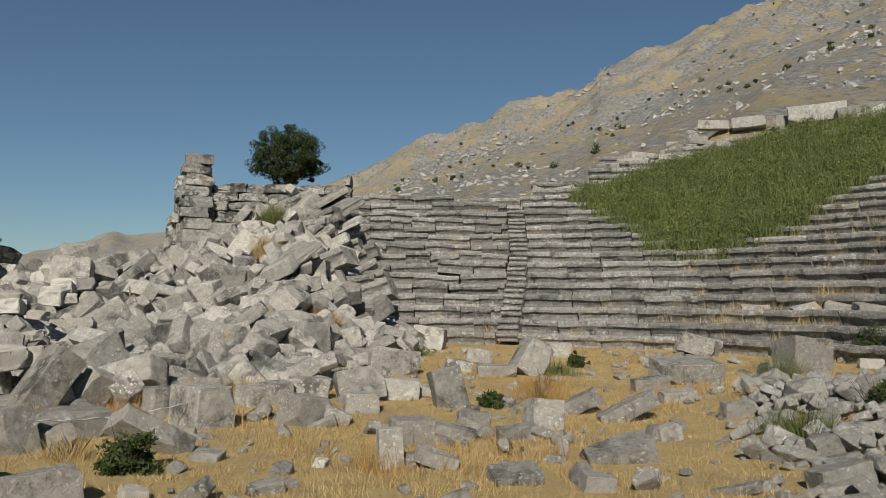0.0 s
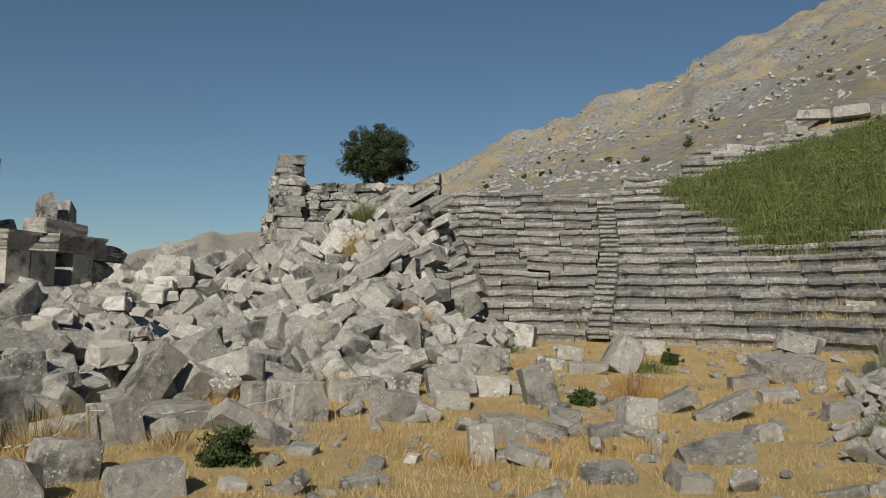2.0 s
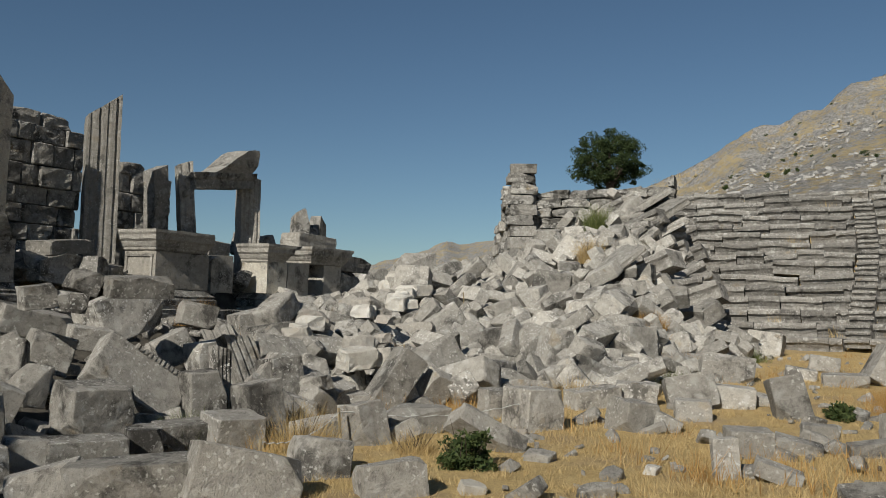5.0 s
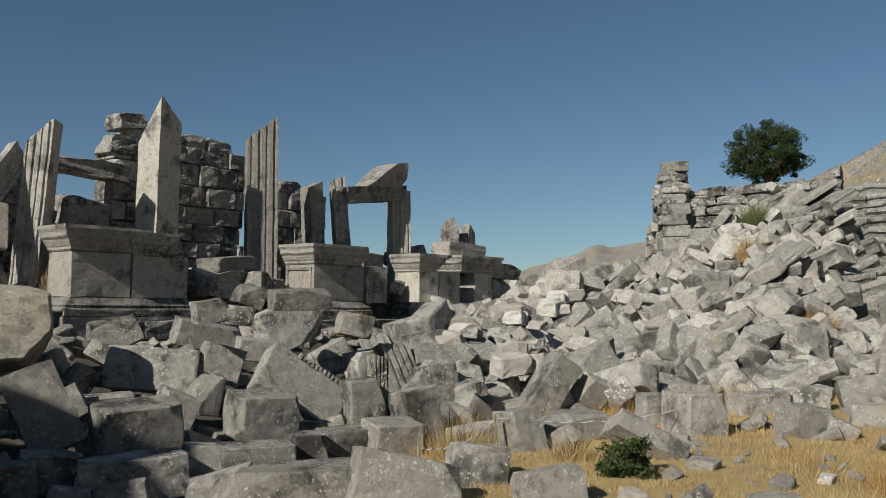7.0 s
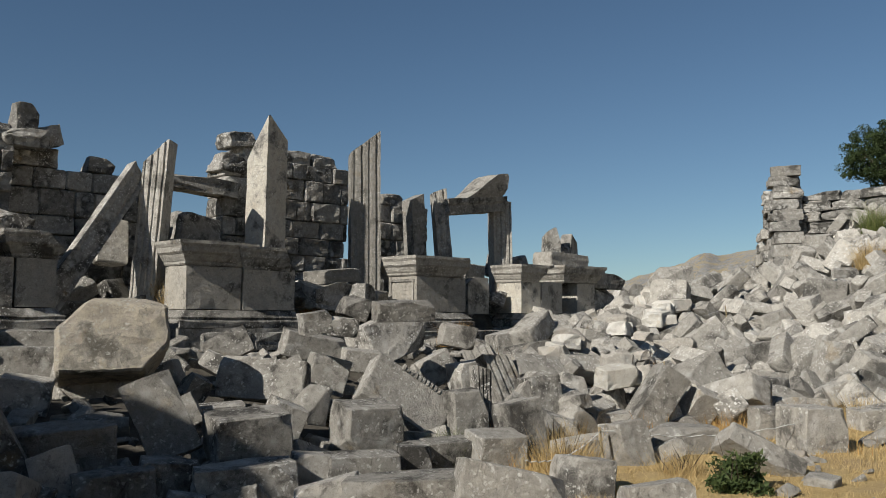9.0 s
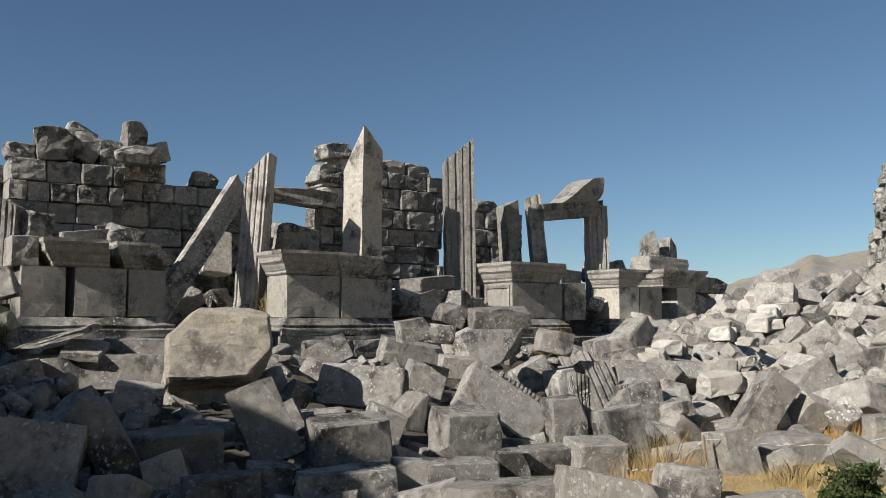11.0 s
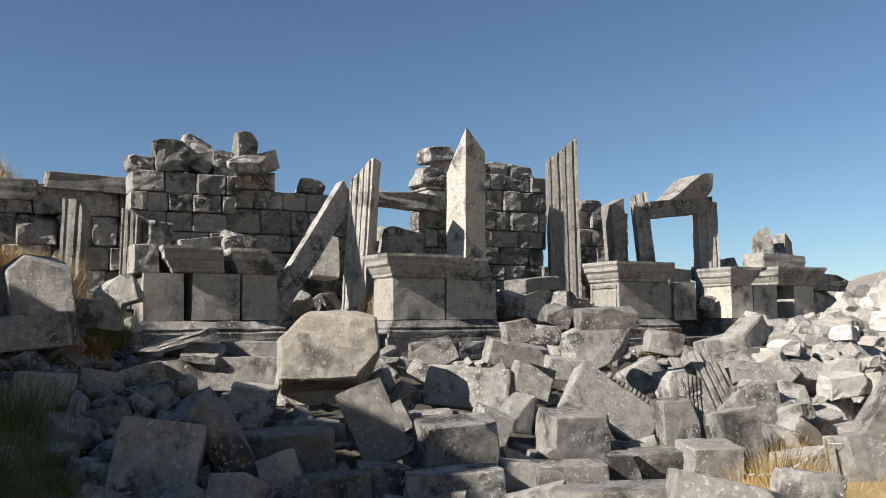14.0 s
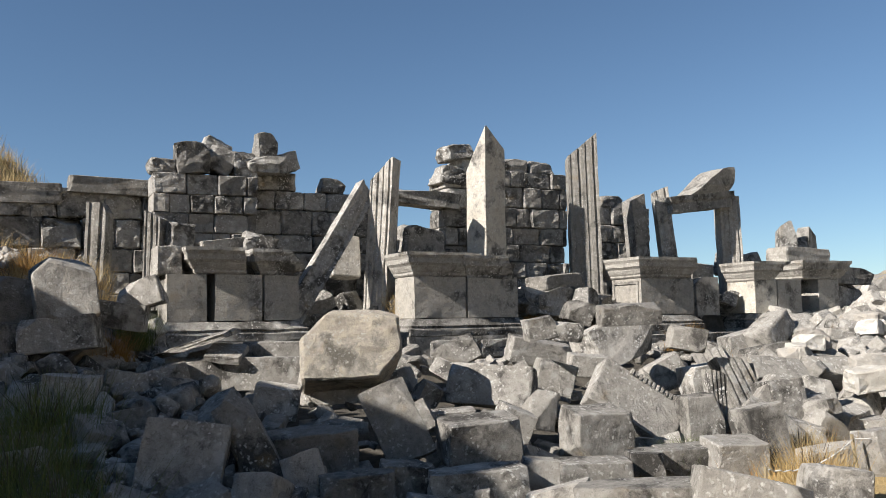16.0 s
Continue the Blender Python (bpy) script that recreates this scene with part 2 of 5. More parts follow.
def joined(name, pieces, material):
    """One mesh of many placed copies: pieces are (verts, tris, matrix)."""
    vs, fs, at = [], [], 0
    for v, f, m in pieces:
        a = np.array(m)
        vs.append(v @ a[:3, :3].T + a[:3, 3])
        fs.append(f + at)
        at += len(v)
    v, f = np.concatenate(vs), np.concatenate(fs)
    me = bpy.data.meshes.new(name)
    me.vertices.add(len(v))
    me.vertices.foreach_set("co", v.ravel())
    me.loops.add(f.size)
    me.loops.foreach_set("vertex_index", f.ravel().astype(np.int32))
    me.polygons.add(len(f))
    me.polygons.foreach_set("loop_start", np.arange(0, f.size, 3, dtype=np.int32))
    me.update(calc_edges=True)
    me.materials.append(material)
    return me


# ---------------------------------------------------------------- ground, one sheet to the horizon
def ground_material():
    s = Nodes("dry_grass_ground")
    co = s.coords(shift=False)
    sep = s.n("SeparateXYZ")
    s.l(co, sep.inputs[0])
    dist = s.n("VectorMath")
    dist.operation = "LENGTH"
    flat = s.n("VectorMath")
    flat.operation = "MULTIPLY"
    flat.inputs[1].default_value = (1, 1, 0)
    s.l(co, flat.inputs[0])
    s.l(flat.outputs[0], dist.inputs[0])
    # near ground: straw, earth, dust
    n1, n2, n3 = s.noise(co, 0.55, 5), s.noise(co, 3.0, 8, 0.7), s.noise(co, 30.0, 6, 0.75)
    straw = s.mix(s.ramp(n2, [(0.3, 0.0), (0.7, 1.0)]), (0.45, 0.325, 0.14), (0.60, 0.455, 0.215))
    near = s.mix(s.ramp(n1, [(0.48, 0.0), (0.66, 0.8)]), straw, (0.36, 0.275, 0.175))
    near = s.mix(s.ramp(n3, [(0.3, 0.5), (0.6, 0.0)]), near, (0.2, 0.135, 0.06))
    # earth under the rubble, coloured dark to stand in for shade between blocks
    shaded_earth = s.mix(s.ramp(n2, [(0.35, 0.0), (0.65, 1.0)]), (0.06, 0.054, 0.044), (0.14, 0.127, 0.105))
    att = s.n("Attribute")
    att.attribute_name = "rubble_shade"
    near = s.mix(att.outputs["Fac"], near, shaded_earth)
    stretch = s.n("VectorMath")
    stretch.operation = "MULTIPLY"
    stretch.inputs[1].default_value = (1.0, 0.42, 0.8)
    s.l(co, stretch.inputs[0])
    co = stretch.outputs[0]
    # hillside: dry grass broken by grey limestone outcrops
    m1, m2, m3 = s.noise(co, 0.13, 9, 0.78), s.noise(co, 0.4, 9, 0.78), s.noise(co, 2.0, 6, 0.8)
    grass = s.mix(s.ramp(m2, [(0.35, 0.0), (0.65, 1.0)]), (0.37, 0.295, 0.165), (0.48, 0.39, 0.23))
    rock = s.mix(s.ramp(m3, [(0.35, 0.0), (0.65, 1.0)]), (0.12, 0.119, 0.116), (0.45, 0.443, 0.428))
    mask = s.n("Math")
    mask.operation = "MULTIPLY_ADD"
    mask.inputs[1].default_value = 0.55
    s.l(m1, mask.inputs[0])
    half = s.n("Math")
    half.operation = "MULTIPLY"
    half.inputs[1].default_value = 0.5
    s.l(m2, half.inputs[0])
    s.l(half.outputs[0], mask.inputs[2])
    speck = s.noise(co, 0.75, 9, 0.82)
    hill = s.mix(s.ramp(mask.outputs[0], [(0.495, 0.0), (0.535, 0.9)]), grass, rock)
    hill = s.mix(s.ramp(speck, [(0.485, 0.0), (0.55, 0.75)]), hill, rock)
    shrubs = s.noise(co, 0.8, 2, 0.4)
    hill = s.mix(s.ramp(shrubs, [(0.70, 0.0), (0.73, 0.5)]), hill, (0.09, 0.085, 0.04))
    far = s.n("MapRange")
    far.inputs[1].default_value, far.inputs[2].default_value = 39.0, 50.0
    s.l(dist.outputs["Value"], far.inputs[0])
    col = s.mix(far.outputs[0], near, hill)
    tall = s.n("Math")
    tall.operation = "MULTIPLY"
    tall.inputs[1].default_value = 0.05
    s.l(n3, tall.inputs[0])
    far_h = s.n("Math")
    far_h.operation = "MULTIPLY"
    far_h.inputs[1].default_value = 1.6
    s.l(m2, far_h.inputs[0])
    s.bump(s.mix(far.outputs[0], tall.outputs[0], far_h.outputs[0]), 0.9, 1.0)
    return s.done(col, 0.95)


GROUND = ground_material()
yaws = np.concatenate([np.arange(-180, -40, 4.0), np.arange(-40, 84, 0.4), np.arange(84, 180, 4.0)])
radii = np.concatenate([[0.0], np.geomspace(0.6, 60, 190), np.geomspace(61.0, 260, 170), np.geomspace(268, 900, 30), np.geomspace(1000, 4500, 8)])
gy, gr = np.meshgrid(np.radians(yaws), radii)
gx, gyy = -np.sin(gy) * gr, np.cos(gy) * gr
gz = height(gx, gyy)
crag = np.array([[noise.fractal(Vector((px * 0.06, py * 0.06, 1.7)), 0.8, 2.1, 6) if pr > 60 else 0.0 for px, py, pr in zip(ra, rb, rc)] for ra, rb, rc in zip(gx, gyy, gr)])
gz = gz + crag * smooth(60, 240, gr) * np.where(np.degrees(gy) > 9, 2.0, 4.2)
gz = gz - 0.75 * rubble_shade(gx, gyy) * (1 - smooth(-1.5, 0.0, -(gx - FX) * UY + (gyy - FY) * UX))
nv, nr = len(yaws), len(radii)
faces = []
for i in range(nr - 1):
    for j in range(nv):
        k = (j + 1) % nv
        faces.append((i * nv + j, i * nv + k, (i + 1) * nv + k, (i + 1) * nv + j))
land = mesh_of("ground", np.stack([gx, gyy, gz], -1).reshape(-1, 3).tolist(), faces, GROUND, True)
# mask for the ground's darkened tone, painted as shade among the rubble
shaded_earth = land.attributes.new("rubble_shade", "FLOAT", "POINT")
shaded_earth.data.foreach_set("value", rubble_shade(gx, gyy).ravel().astype(np.float32))
thing("ground", "dry yellow grass and dusty earth running up to a rocky hillside", "ground", me=land, kind="structure")

# ---------------------------------------------------------------- seating
def seat_mesh(seed, length=1.0):
    """A bench block with a rounded, overhanging nose; x along the row, y back, top at z = 0."""
    r = random.Random(seed)
    prof = [(0.0, -0.17), (-0.02, -0.08), (0.0, -0.02), (0.04, 0.0), (0.9, -0.03), (0.9, -0.50), (0.17, -0.50), (0.16, -0.34), (0.09, -0.23)]
    cols = 4
    verts, faces = [], []
    wob = [r.uniform(-0.02, 0.02) for _ in range(cols + 1)]
    for i in range(cols + 1):
        x = (i / cols - 0.5) * length * 0.985
        for y, z in prof:
            wear = r.uniform(-0.012, 0.012)
            verts.append((x, y + wear + wob[i] * 0.6, z + (wear + wob[i] * 0.7) * (z > -0.3)))
    n = len(prof)
    for i in range(cols):
        for j in range(n):
            k = (j + 1) % n
            faces.append((i * n + j, (i + 1) * n + j, (i + 1) * n + k, i * n + k))
    faces.append(tuple(range(n)))
    faces.append(tuple(range(cols * n + n - 1, cols * n - 1, -1)))
    bm = bmesh.new()
    me = mesh_of("seat_block", verts, faces, SEATSTONE)
    bm.from_mesh(me)
    bmesh.ops.recalc_face_normals(bm, faces=bm.faces[:])
    bm.to_mesh(me)
    bm.free()
    return me


SEATS = [seat_mesh(i) for i in range(10)]


def seat_pose(k, deg, dz=0.0, dy=0.0):
    """Where a block of row k stands, deg from +y to the right, facing the centre."""
    a = radians(deg)
    rad = R0 + k * TREAD + dy
    return pose(CX + math.sin(a) * rad, CY + math.cos(a) * rad, Z0 + k * RISE + dz, 0, 0, -deg)


def stair_deg(k):
    """The stairway's angle at the height of row k."""
    return 17.3 - 5.3 * k / 13


ROWS = 23


def row_ends(k):
    """The first and last angle of a row that still stands."""
    left = (-19.0, -19.5, -20.0, -19.0, -21.0, -20.0, -20.5, -18.0, -19.0, -16.0, -17.0, -15.0, -14.0)[min(k, 12)]
    return left, 100.0


for k in range(ROWS):
    row = thing("seat_row", "curved row of worn grey limestone theatre benches", "stone bench", pose(0, 0, 0), group="rows of theatre benches")
    lo, hi = row_ends(k)
    if k > 14:
        lo = (13.5, 13.0, 19.0, 18.5, 19.5, 19.0, 27.0, 30.0)[k - 15]
    deg = lo
    while deg < hi:
        rad = R0 + k * TREAD
        length = rng.uniform(0.9, 1.9)
        span = math.degrees(length / rad)
        half = math.degrees(0.37 / rad)
        if k < 14 and deg < stair_deg(k) + half and deg + span > stair_deg(k) - half:
            span = stair_deg(k) - half - deg
            mid, deg = deg + span / 2, stair_deg(k) + half
            length = radians(span) * rad
            if length < 0.25:
                continue
        else:
            mid = deg + span / 2
            deg += span
        loose = mid < stair_deg(k) and k > 3
        if loose and rng.random() < 0.03:
            continue
        jig = 0.11 if loose else 0.03
        m = seat_pose(k, mid, rng.uniform(-jig, jig * 0.6), rng.uniform(-jig, jig))
        m = m @ pose(0, 0, 0, rng.uniform(-3, 3) * (2 if loose else 0.7), rng.uniform(-2.5, 2.5) * (1.8 if loose else 0.6), rng.uniform(-2, 2) * (2 if loose else 0.6))
        part("seat_block", rng.choice(SEATS), row, scaled(m, length, 1, 1))

# ---------------------------------------------------------------- stage building
FAC = Matrix(((0.1926, -0.9809, 0.0299, -13.3588), (0.9813, 0.1928, 0.0059, 11.0897), (-0.0115, 0.0283, 0.9995, 0.1929), (0, 0, 0, 1)))   # x along the front, y behind it; the whole front leans a little
ASHLAR = [rough_box(40 + i, cuts=2, chips=1, jag=0.03, bevel=0.05, material=DARKSTONE, name="stone", chip=0.12) for i in range(8)]
RAGGED = [rough_box(60 + i, cuts=3, chips=4, jag=0.06, bevel=0.06, material=DARKSTONE, name="stone", chip=0.3) for i in range(8)]
HEWN = [rough_box(80 + i, cuts=2, chips=2, jag=0.02, bevel=0.03, material=LIMESTONE, name="stone", chip=0.1) for i in range(6)]


def worn(bm, r, amount, freq=3.0, step=0.35):
    """Cut long edges and wear the surface a little."""
    bmesh.ops.triangulate(bm, faces=bm.faces[:])
    for _ in range(3):
        long = [e for e in bm.edges if e.calc_length() > step]
        if not long:
            break
        bmesh.ops.subdivide_edges(bm, edges=long, cuts=1)
        bmesh.ops.triangulate(bm, faces=bm.faces[:])
    off = Vector((r.uniform(0, 90), r.uniform(0, 90), r.uniform(0, 90)))
    for v in bm.verts:
        v.co += noise.noise_vector(v.co * freq + off) * amount + noise.noise_vector(v.co * freq * 4 + off) * amount * 0.5
    return bm


def course_mesh(name, w, d, levels, seed, material, wear=0.012, cut=None):
    """A moulded block: rectangles (outward step, height) lofted upwards; front at y = 0, width w, depth d."""
    r = random.Random(seed)
    bm = bmesh.new()
    rings = []
    for o, z in levels:
        rings.append([bm.verts.new(c) for c in ((-w / 2 - o, -o, z), (w / 2 + o, -o, z), (w / 2 + o, d, z), (-w / 2 - o, d, z))])
    for a, b in zip(rings, rings[1:]):
        for i in range(4):
            j = (i + 1) % 4
            bm.faces.new((a[i], a[j], b[j], b[i]))
    bm.faces.new(rings[0][::-1])
    bm.faces.new(rings[-1])
    if cut:
        for co, no in cut:
            bmesh.ops.bisect_plane(bm, geom=bm.verts[:] + bm.edges[:] + bm.faces[:], plane_co=co, plane_no=no, clear_outer=True)
            bmesh.ops.holes_fill(bm, edges=[e for e in bm.edges if e.is_boundary])
    return mesh_from(name, worn(bm, r, wear), material)


CORNICE = [(0.0, 0.0), (0.03, 0.03), (0.03, 0.07), (0.06, 0.10), (0.10, 0.17), (0.11, 0.20), (0.17, 0.25), (0.18, 0.34), (0.22, 0.40), (0.22, 0.46)]
BASE = [(0.16, 0.0), (0.16, 0.12), (0.11, 0.16), (0.13, 0.20), (0.06, 0.25), (0.02, 0.30), (0.0, 0.34)]
PLAIN = [(0.0, 0.0), (0.0, 0.82)]
FRONTSTONE = stone_material("pedestal_limestone", (0.56, 0.53, 0.465), (0.44, 0.415, 0.36), (0.080, 0.075, 0.068), 0.8, 0.4)


def pedestal(label, s0, s1, dados, cornices, depth=0.95, base=True, low=0.0):
    """A projecting pedestal of the stage front: base, upright slabs, crowning cornice."""
    mid = (s0 + s1) / 2
    ob = thing("pedestal", label, "pedestal", FAC @ pose(mid, 0, 1.36), group="pedestals of the stage front")
    if base:
        part("base_moulding", course_mesh("base_moulding", s1 - s0, depth, BASE, int(s0 * 10) + 5, DARKSTONE, 0.02), ob, pose(0, 0, 0.07))
        part("plinth", course_mesh("plinth", s1 - s0 + 0.4, depth + 0.2, [(0, -0.6), (0, 0.06)], int(s0 * 10) + 9, DARKSTONE, 0.025), ob, pose(0, -0.2, 0.0))
    for i, (a, b, tilt) in enumerate(dados):
        part("dado", course_mesh("dado", b - a - 0.02, depth, [(0, 0), (0, 0.82 - low)], i * 7 + int(s0 * 13), FRONTSTONE, 0.012), ob, pose((a + b) / 2 - mid, 0.0, 0.42, 0, tilt, 0))
    for i, (a, b, dz, tilt, cut) in enumerate(cornices):
        part("cornice", course_mesh("cornice", b - a, depth, CORNICE, i * 11 + int(s0 * 17), DARKSTONE if i else LIMESTONE, 0.014, cut), ob, pose((a + b) / 2 - mid, 0.0, 1.25 + dz - low, 0, tilt, 0))
    return ob


def panel_frame(ob, w, depth):
    """A raised frame round the panel on the narrow side of a pedestal."""
    for y0, y1, z0, z1 in ((0.10, depth - 0.25, 0.50, 0.56), (0.10, depth - 0.25, 1.12, 1.18), (0.10, 0.16, 0.56, 1.12), (depth - 0.31, depth - 0.25, 0.56, 1.12)):
        part("panel_moulding", HEWN[0], ob, scaled(pose(-w / 2 + 0.005, (y0 + y1) / 2, (z0 + z1) / 2), 0.05, y1 - y0, z1 - z0))


pedestal("grey limestone pedestal of three slabs under a split dark cornice", -5.69, -3.34,
         [(-5.69, -4.99, -0.5), (-4.88, -4.02, 0.4), (-4.0, -3.34, 0.0)],
         [(-5.2, -4.3, 0.0, 0.0, [((0.4, 0, 0.2), (1, 0, 0.25))]), (-4.05, -3.38, -0.02, 1.0, [((0.3, 0, 0.3), (0.8, 0, 0.9))])], low=0.0)
pedestal("grey limestone pedestal with a moulded cornice, weathered and stained", -1.04, 1.33,
         [(-1.04, 0.12, 0.0), (0.14, 1.33, 0.0)],
         [(-1.04, 0.15, 0.0, 0.0, None), (0.16, 1.2, -0.05, 0.5, [((0.45, 0, 0.25), (1, -0.3, 0.5))])])
panelled = pedestal("grey limestone pedestal with a broad moulded cornice", 4.55, 6.08,
         [(4.55, 6.08, 0.0)], [(4.55, 5.95, 0.0, 0.0, [((0.75, 0, 0.4), (1, 0.1, 0.5))])], depth=1.25)
panel_frame(panelled, 1.53, 1.25)
pedestal("smaller grey limestone pedestal with a broken cornice", 8.0, 9.59,
         [(8.0, 8.74, 0.0), (8.76, 9.59, 0.0)], [(8.0, 8.62, -0.05, 0.0, None)], depth=0.9)
pedestal("ruined end pedestal with an overhanging cornice slab", 10.0, 11.0,
         [(10.19, 10.95, 0.0)], [(9.65, 11.0, 0.0, 0.0, None)], depth=0.9)

# podium: the course of large blocks that carries the pedestals
podium = thing("stage_podium", "dark weathered limestone podium course under the stage front", "stage podium", FAC @ pose(0, 0, 0))
for level, (z0, hh, out) in enumerate(((0.55, 0.42, 0.42), (0.98, 0.38, 0.22))):
    s = -8.6
    while s < 12.5:
        w = rng.uniform(0.9, 1.6)
        if rng.random() > 0.12:
            part("stone", rng.choice(ASHLAR), podium, scaled(pose(s + w / 2, 0.55 - out - rng.uniform(0, 0.05), z0 + hh / 2, 0, rng.uniform(-0.6, 0.6), 0), w * 0.985, 1.1, hh * 0.97))
        s += w
# loose blocks of the stage floor behind it
s = -8.0
while s < 12.6:
    w = rng.uniform(0.8, 1.5)
    part("stone", rng.choice(ASHLAR), podium, scaled(pose(s + w / 2, 1.55, 1.62 + rng.uniform(-0.06, 0.05)), w * 0.98, 1.1, 0.5))
    s += w


def jamb_mesh(seed, w, d, h, flutes, cut, material, side_flutes=False):
    """An upright door jamb, front at y = 0, w wide, d deep, with stepped mouldings on its front and a broken top."""
    r = random.Random(seed)
    sec = [(0.0, 0.0)]
    if flutes:
        n = flutes
        for i in range(n):
            a, b = i / n * w, (i + 1) / n * w
            q = b - a
            deep = 0.034 if i % 2 else 0.02
            sec += [(a + q * 0.30, 0.0), (a + q * 0.38, deep), (a + q * 0.58, deep), (a + q * 0.80, 0.006)]
    sec += [(w, 0.0), (w, d), (0.0, d)]
    bm = bmesh.new()
    rows = max(3, int(h / 0.3))
    rings = [[bm.verts.new((x - w / 2, y, h * i / rows)) for x, y in sec] for i in range(rows + 1)]
    n = len(sec)
    for a, b in zip(rings, rings[1:]):
        for i in range(n):
            j = (i + 1) % n
            bm.faces.new((a[i], a[j], b[j], b[i]))
    bm.faces.new(rings[0][::-1])
    bm.faces.new(rings[-1])
    for co, no in cut:
        bmesh.ops.bisect_plane(bm, geom=bm.verts[:] + bm.edges[:] + bm.faces[:], plane_co=co, plane_no=no, clear_outer=True)
        bmesh.ops.holes_fill(bm, edges=[e for e in bm.edges if e.is_boundary])
    return mesh_from("door_jamb", worn(bm, r, 0.014, 4.0, 0.6), material)


def jamb(label, s, b, z, w, d, h, flutes, cut, lean=0.0, back=0.0, turn=0.0, material=None, seed=1):
    me = jamb_mesh(seed, w, d, h, flutes, cut, material or LIMESTONE)
    return thing("door_jamb", label, "stone jamb", FAC @ pose(s, b, z, back, lean, turn), me, group="upright jambs of the stage doors")


jamb("tall grooved limestone door jamb with a pointed broken top", -1.36, 1.3, 1.9, 0.48, 0.5, 3.26, 4, [((-0.25, 0, 2.75), (-0.75, 0, 0.66))], lean=4.0, turn=-42, seed=3)
jamb("plain dark jamb standing close behind a grooved one", -0.86, 1.72, 1.9, 0.3, 0.4, 3.1, 0, [((0, 0, 3.0), (-0.2, 0, 1))], lean=3.0, material=DARKSTONE, seed=4)
jamb("tall flat limestone jamb with a slanting broken top", 1.5, 1.15, 2.2, 0.62, 0.6, 3.85, 0, [((-0.3, 0, 3.84), (0.62, 0.0, 0.78)), ((-0.3, 0.0, 3.8), (-0.1, 0.55, 0.35))], lean=0.5, turn=16, material=FRONTSTONE, seed=5)
jamb("tall grooved limestone jamb with a slanting broken top", 4.0, 1.2, 1.9, 0.7, 0.6, 4.2, 4, [((0.33, 0, 4.18), (-0.62, 0, 0.8)), ((-0.1, 0.5, 3.7), (-0.3, 0.5, 0.7))], lean=-0.8, turn=-28, seed=6)
jamb("leaning limestone door jamb under a slipped lintel", 6.72, 1.3, 2.0, 0.36, 0.5, 2.98, 2, [((0, 0, 2.95), (-0.3, 0, 1))], lean=-5.5, turn=-30, seed=7)
jamb("dark weathered jamb standing behind the leaning one", 6.2, 1.75, 1.9, 0.42, 0.4, 2.95, 0, [((0, 0, 2.85), (-0.4, 0, 1))], lean=-4.0, material=DARKSTONE, seed=8)
jamb("grooved limestone door jamb carrying a slipped lintel", 8.66, 1.25, 1.9, 0.52, 0.6, 3.05, 4, [((0.1, 0, 2.95), (0.3, 0, 1))], lean=-1.5, turn=-30, seed=9)
jamb("fallen door jamb leaning against the stage wall", -3.32, 0.7, 1.7, 0.42, 0.3, 3.6, 2, [((0, 0, 3.45), (0.5, 0, 1))], lean=35.0, back=-9.0, turn=4, material=DARKSTONE, seed=10)
jamb("short broken stump of a grooved jamb", -5.82, 1.0, 2.0, 0.30, 0.4, 1.85, 3, [((0, 0, 1.75), (0.5, 0, 1))], lean=1.0, turn=-30, seed=11)
jamb("short pointed stump of a jamb among weeds", -6.78, 1.2, 2.2, 0.36, 0.4, 1.75, 2, [((0.1, 0, 1.7), (0.9, 0, 0.6))], lean=2.0, turn=-25, seed=12)
jamb("low round-topped slab standing by the doorway", 6.8, 0.3, 1.75, 0.7, 0.35, 0.9, 0, [((-0.3, 0, 0.8), (-0.6, 0, 0.8))], lean=-1.0, material=FRONTSTONE, seed=13)

# the slipped lintel of the standing doorway
lintel = thing("door_lintel", "slipped limestone door lintel with a broken moulded crown", "stone lintel", FAC @ pose(7.62, 1.2, 4.42, 0, -7.0, 0))
part("beam", course_mesh("beam", 2.0, 0.6, [(0.0, 0.0), (0.0, 0.22), (0.05, 0.28), (0.07, 0.40)], 21, DARKSTONE, 0.03), lintel)
part("crown_moulding", course_mesh("crown_moulding", 1.4, 0.6, [(0.04, 0.0), (0.10, 0.10), (0.16, 0.22), (0.2, 0.50), (0.2, 0.60)], 22, LIMESTONE, 0.04,
     [((0.5, 0, 0.6), (-0.5, 0, 0.85))]), lintel, pose(0.16, 0.0, 0.40))


def masonry(label, s0, s1, b, z0, tops, depth=0.7, course=0.42, meshes=None):
    """A wall of coursed stones; tops gives the height wanted along its length."""
    ob = thing("masonry_wall", label, "stone wall", FAC @ pose((s0 + s1) / 2, b, z0), group="walls of the stage building")
    z = 0.0
    whole = max(tops[1]) - z0
    rises = [rng.uniform(0.8, 1.2) for _ in range(max(1, round(whole / course)))]
    for hh in rises:
        hh *= whole / sum(rises)
        s = s0 - rng.uniform(0, 0.3)
        while s < s1 - 0.1:
            w = rng.uniform(0.38, 0.95)
            a, e = max(s, s0), min(s + w, s1)
            top = np.interp((a + e) / 2, *tops) - z0
            if e - a > 0.12 and z + hh * 0.5 < top:
                part("stone", rng.choice(meshes or ASHLAR), ob,
                     scaled(pose((a + e) / 2 - (s0 + s1) / 2, depth / 2 + rng.uniform(-0.05, 0.05), z + hh / 2, 0, rng.uniform(-1, 1), rng.uniform(-1, 1)), (e - a) * 0.985, depth, hh * 0.975))
            s += w
        z += hh
    return ob


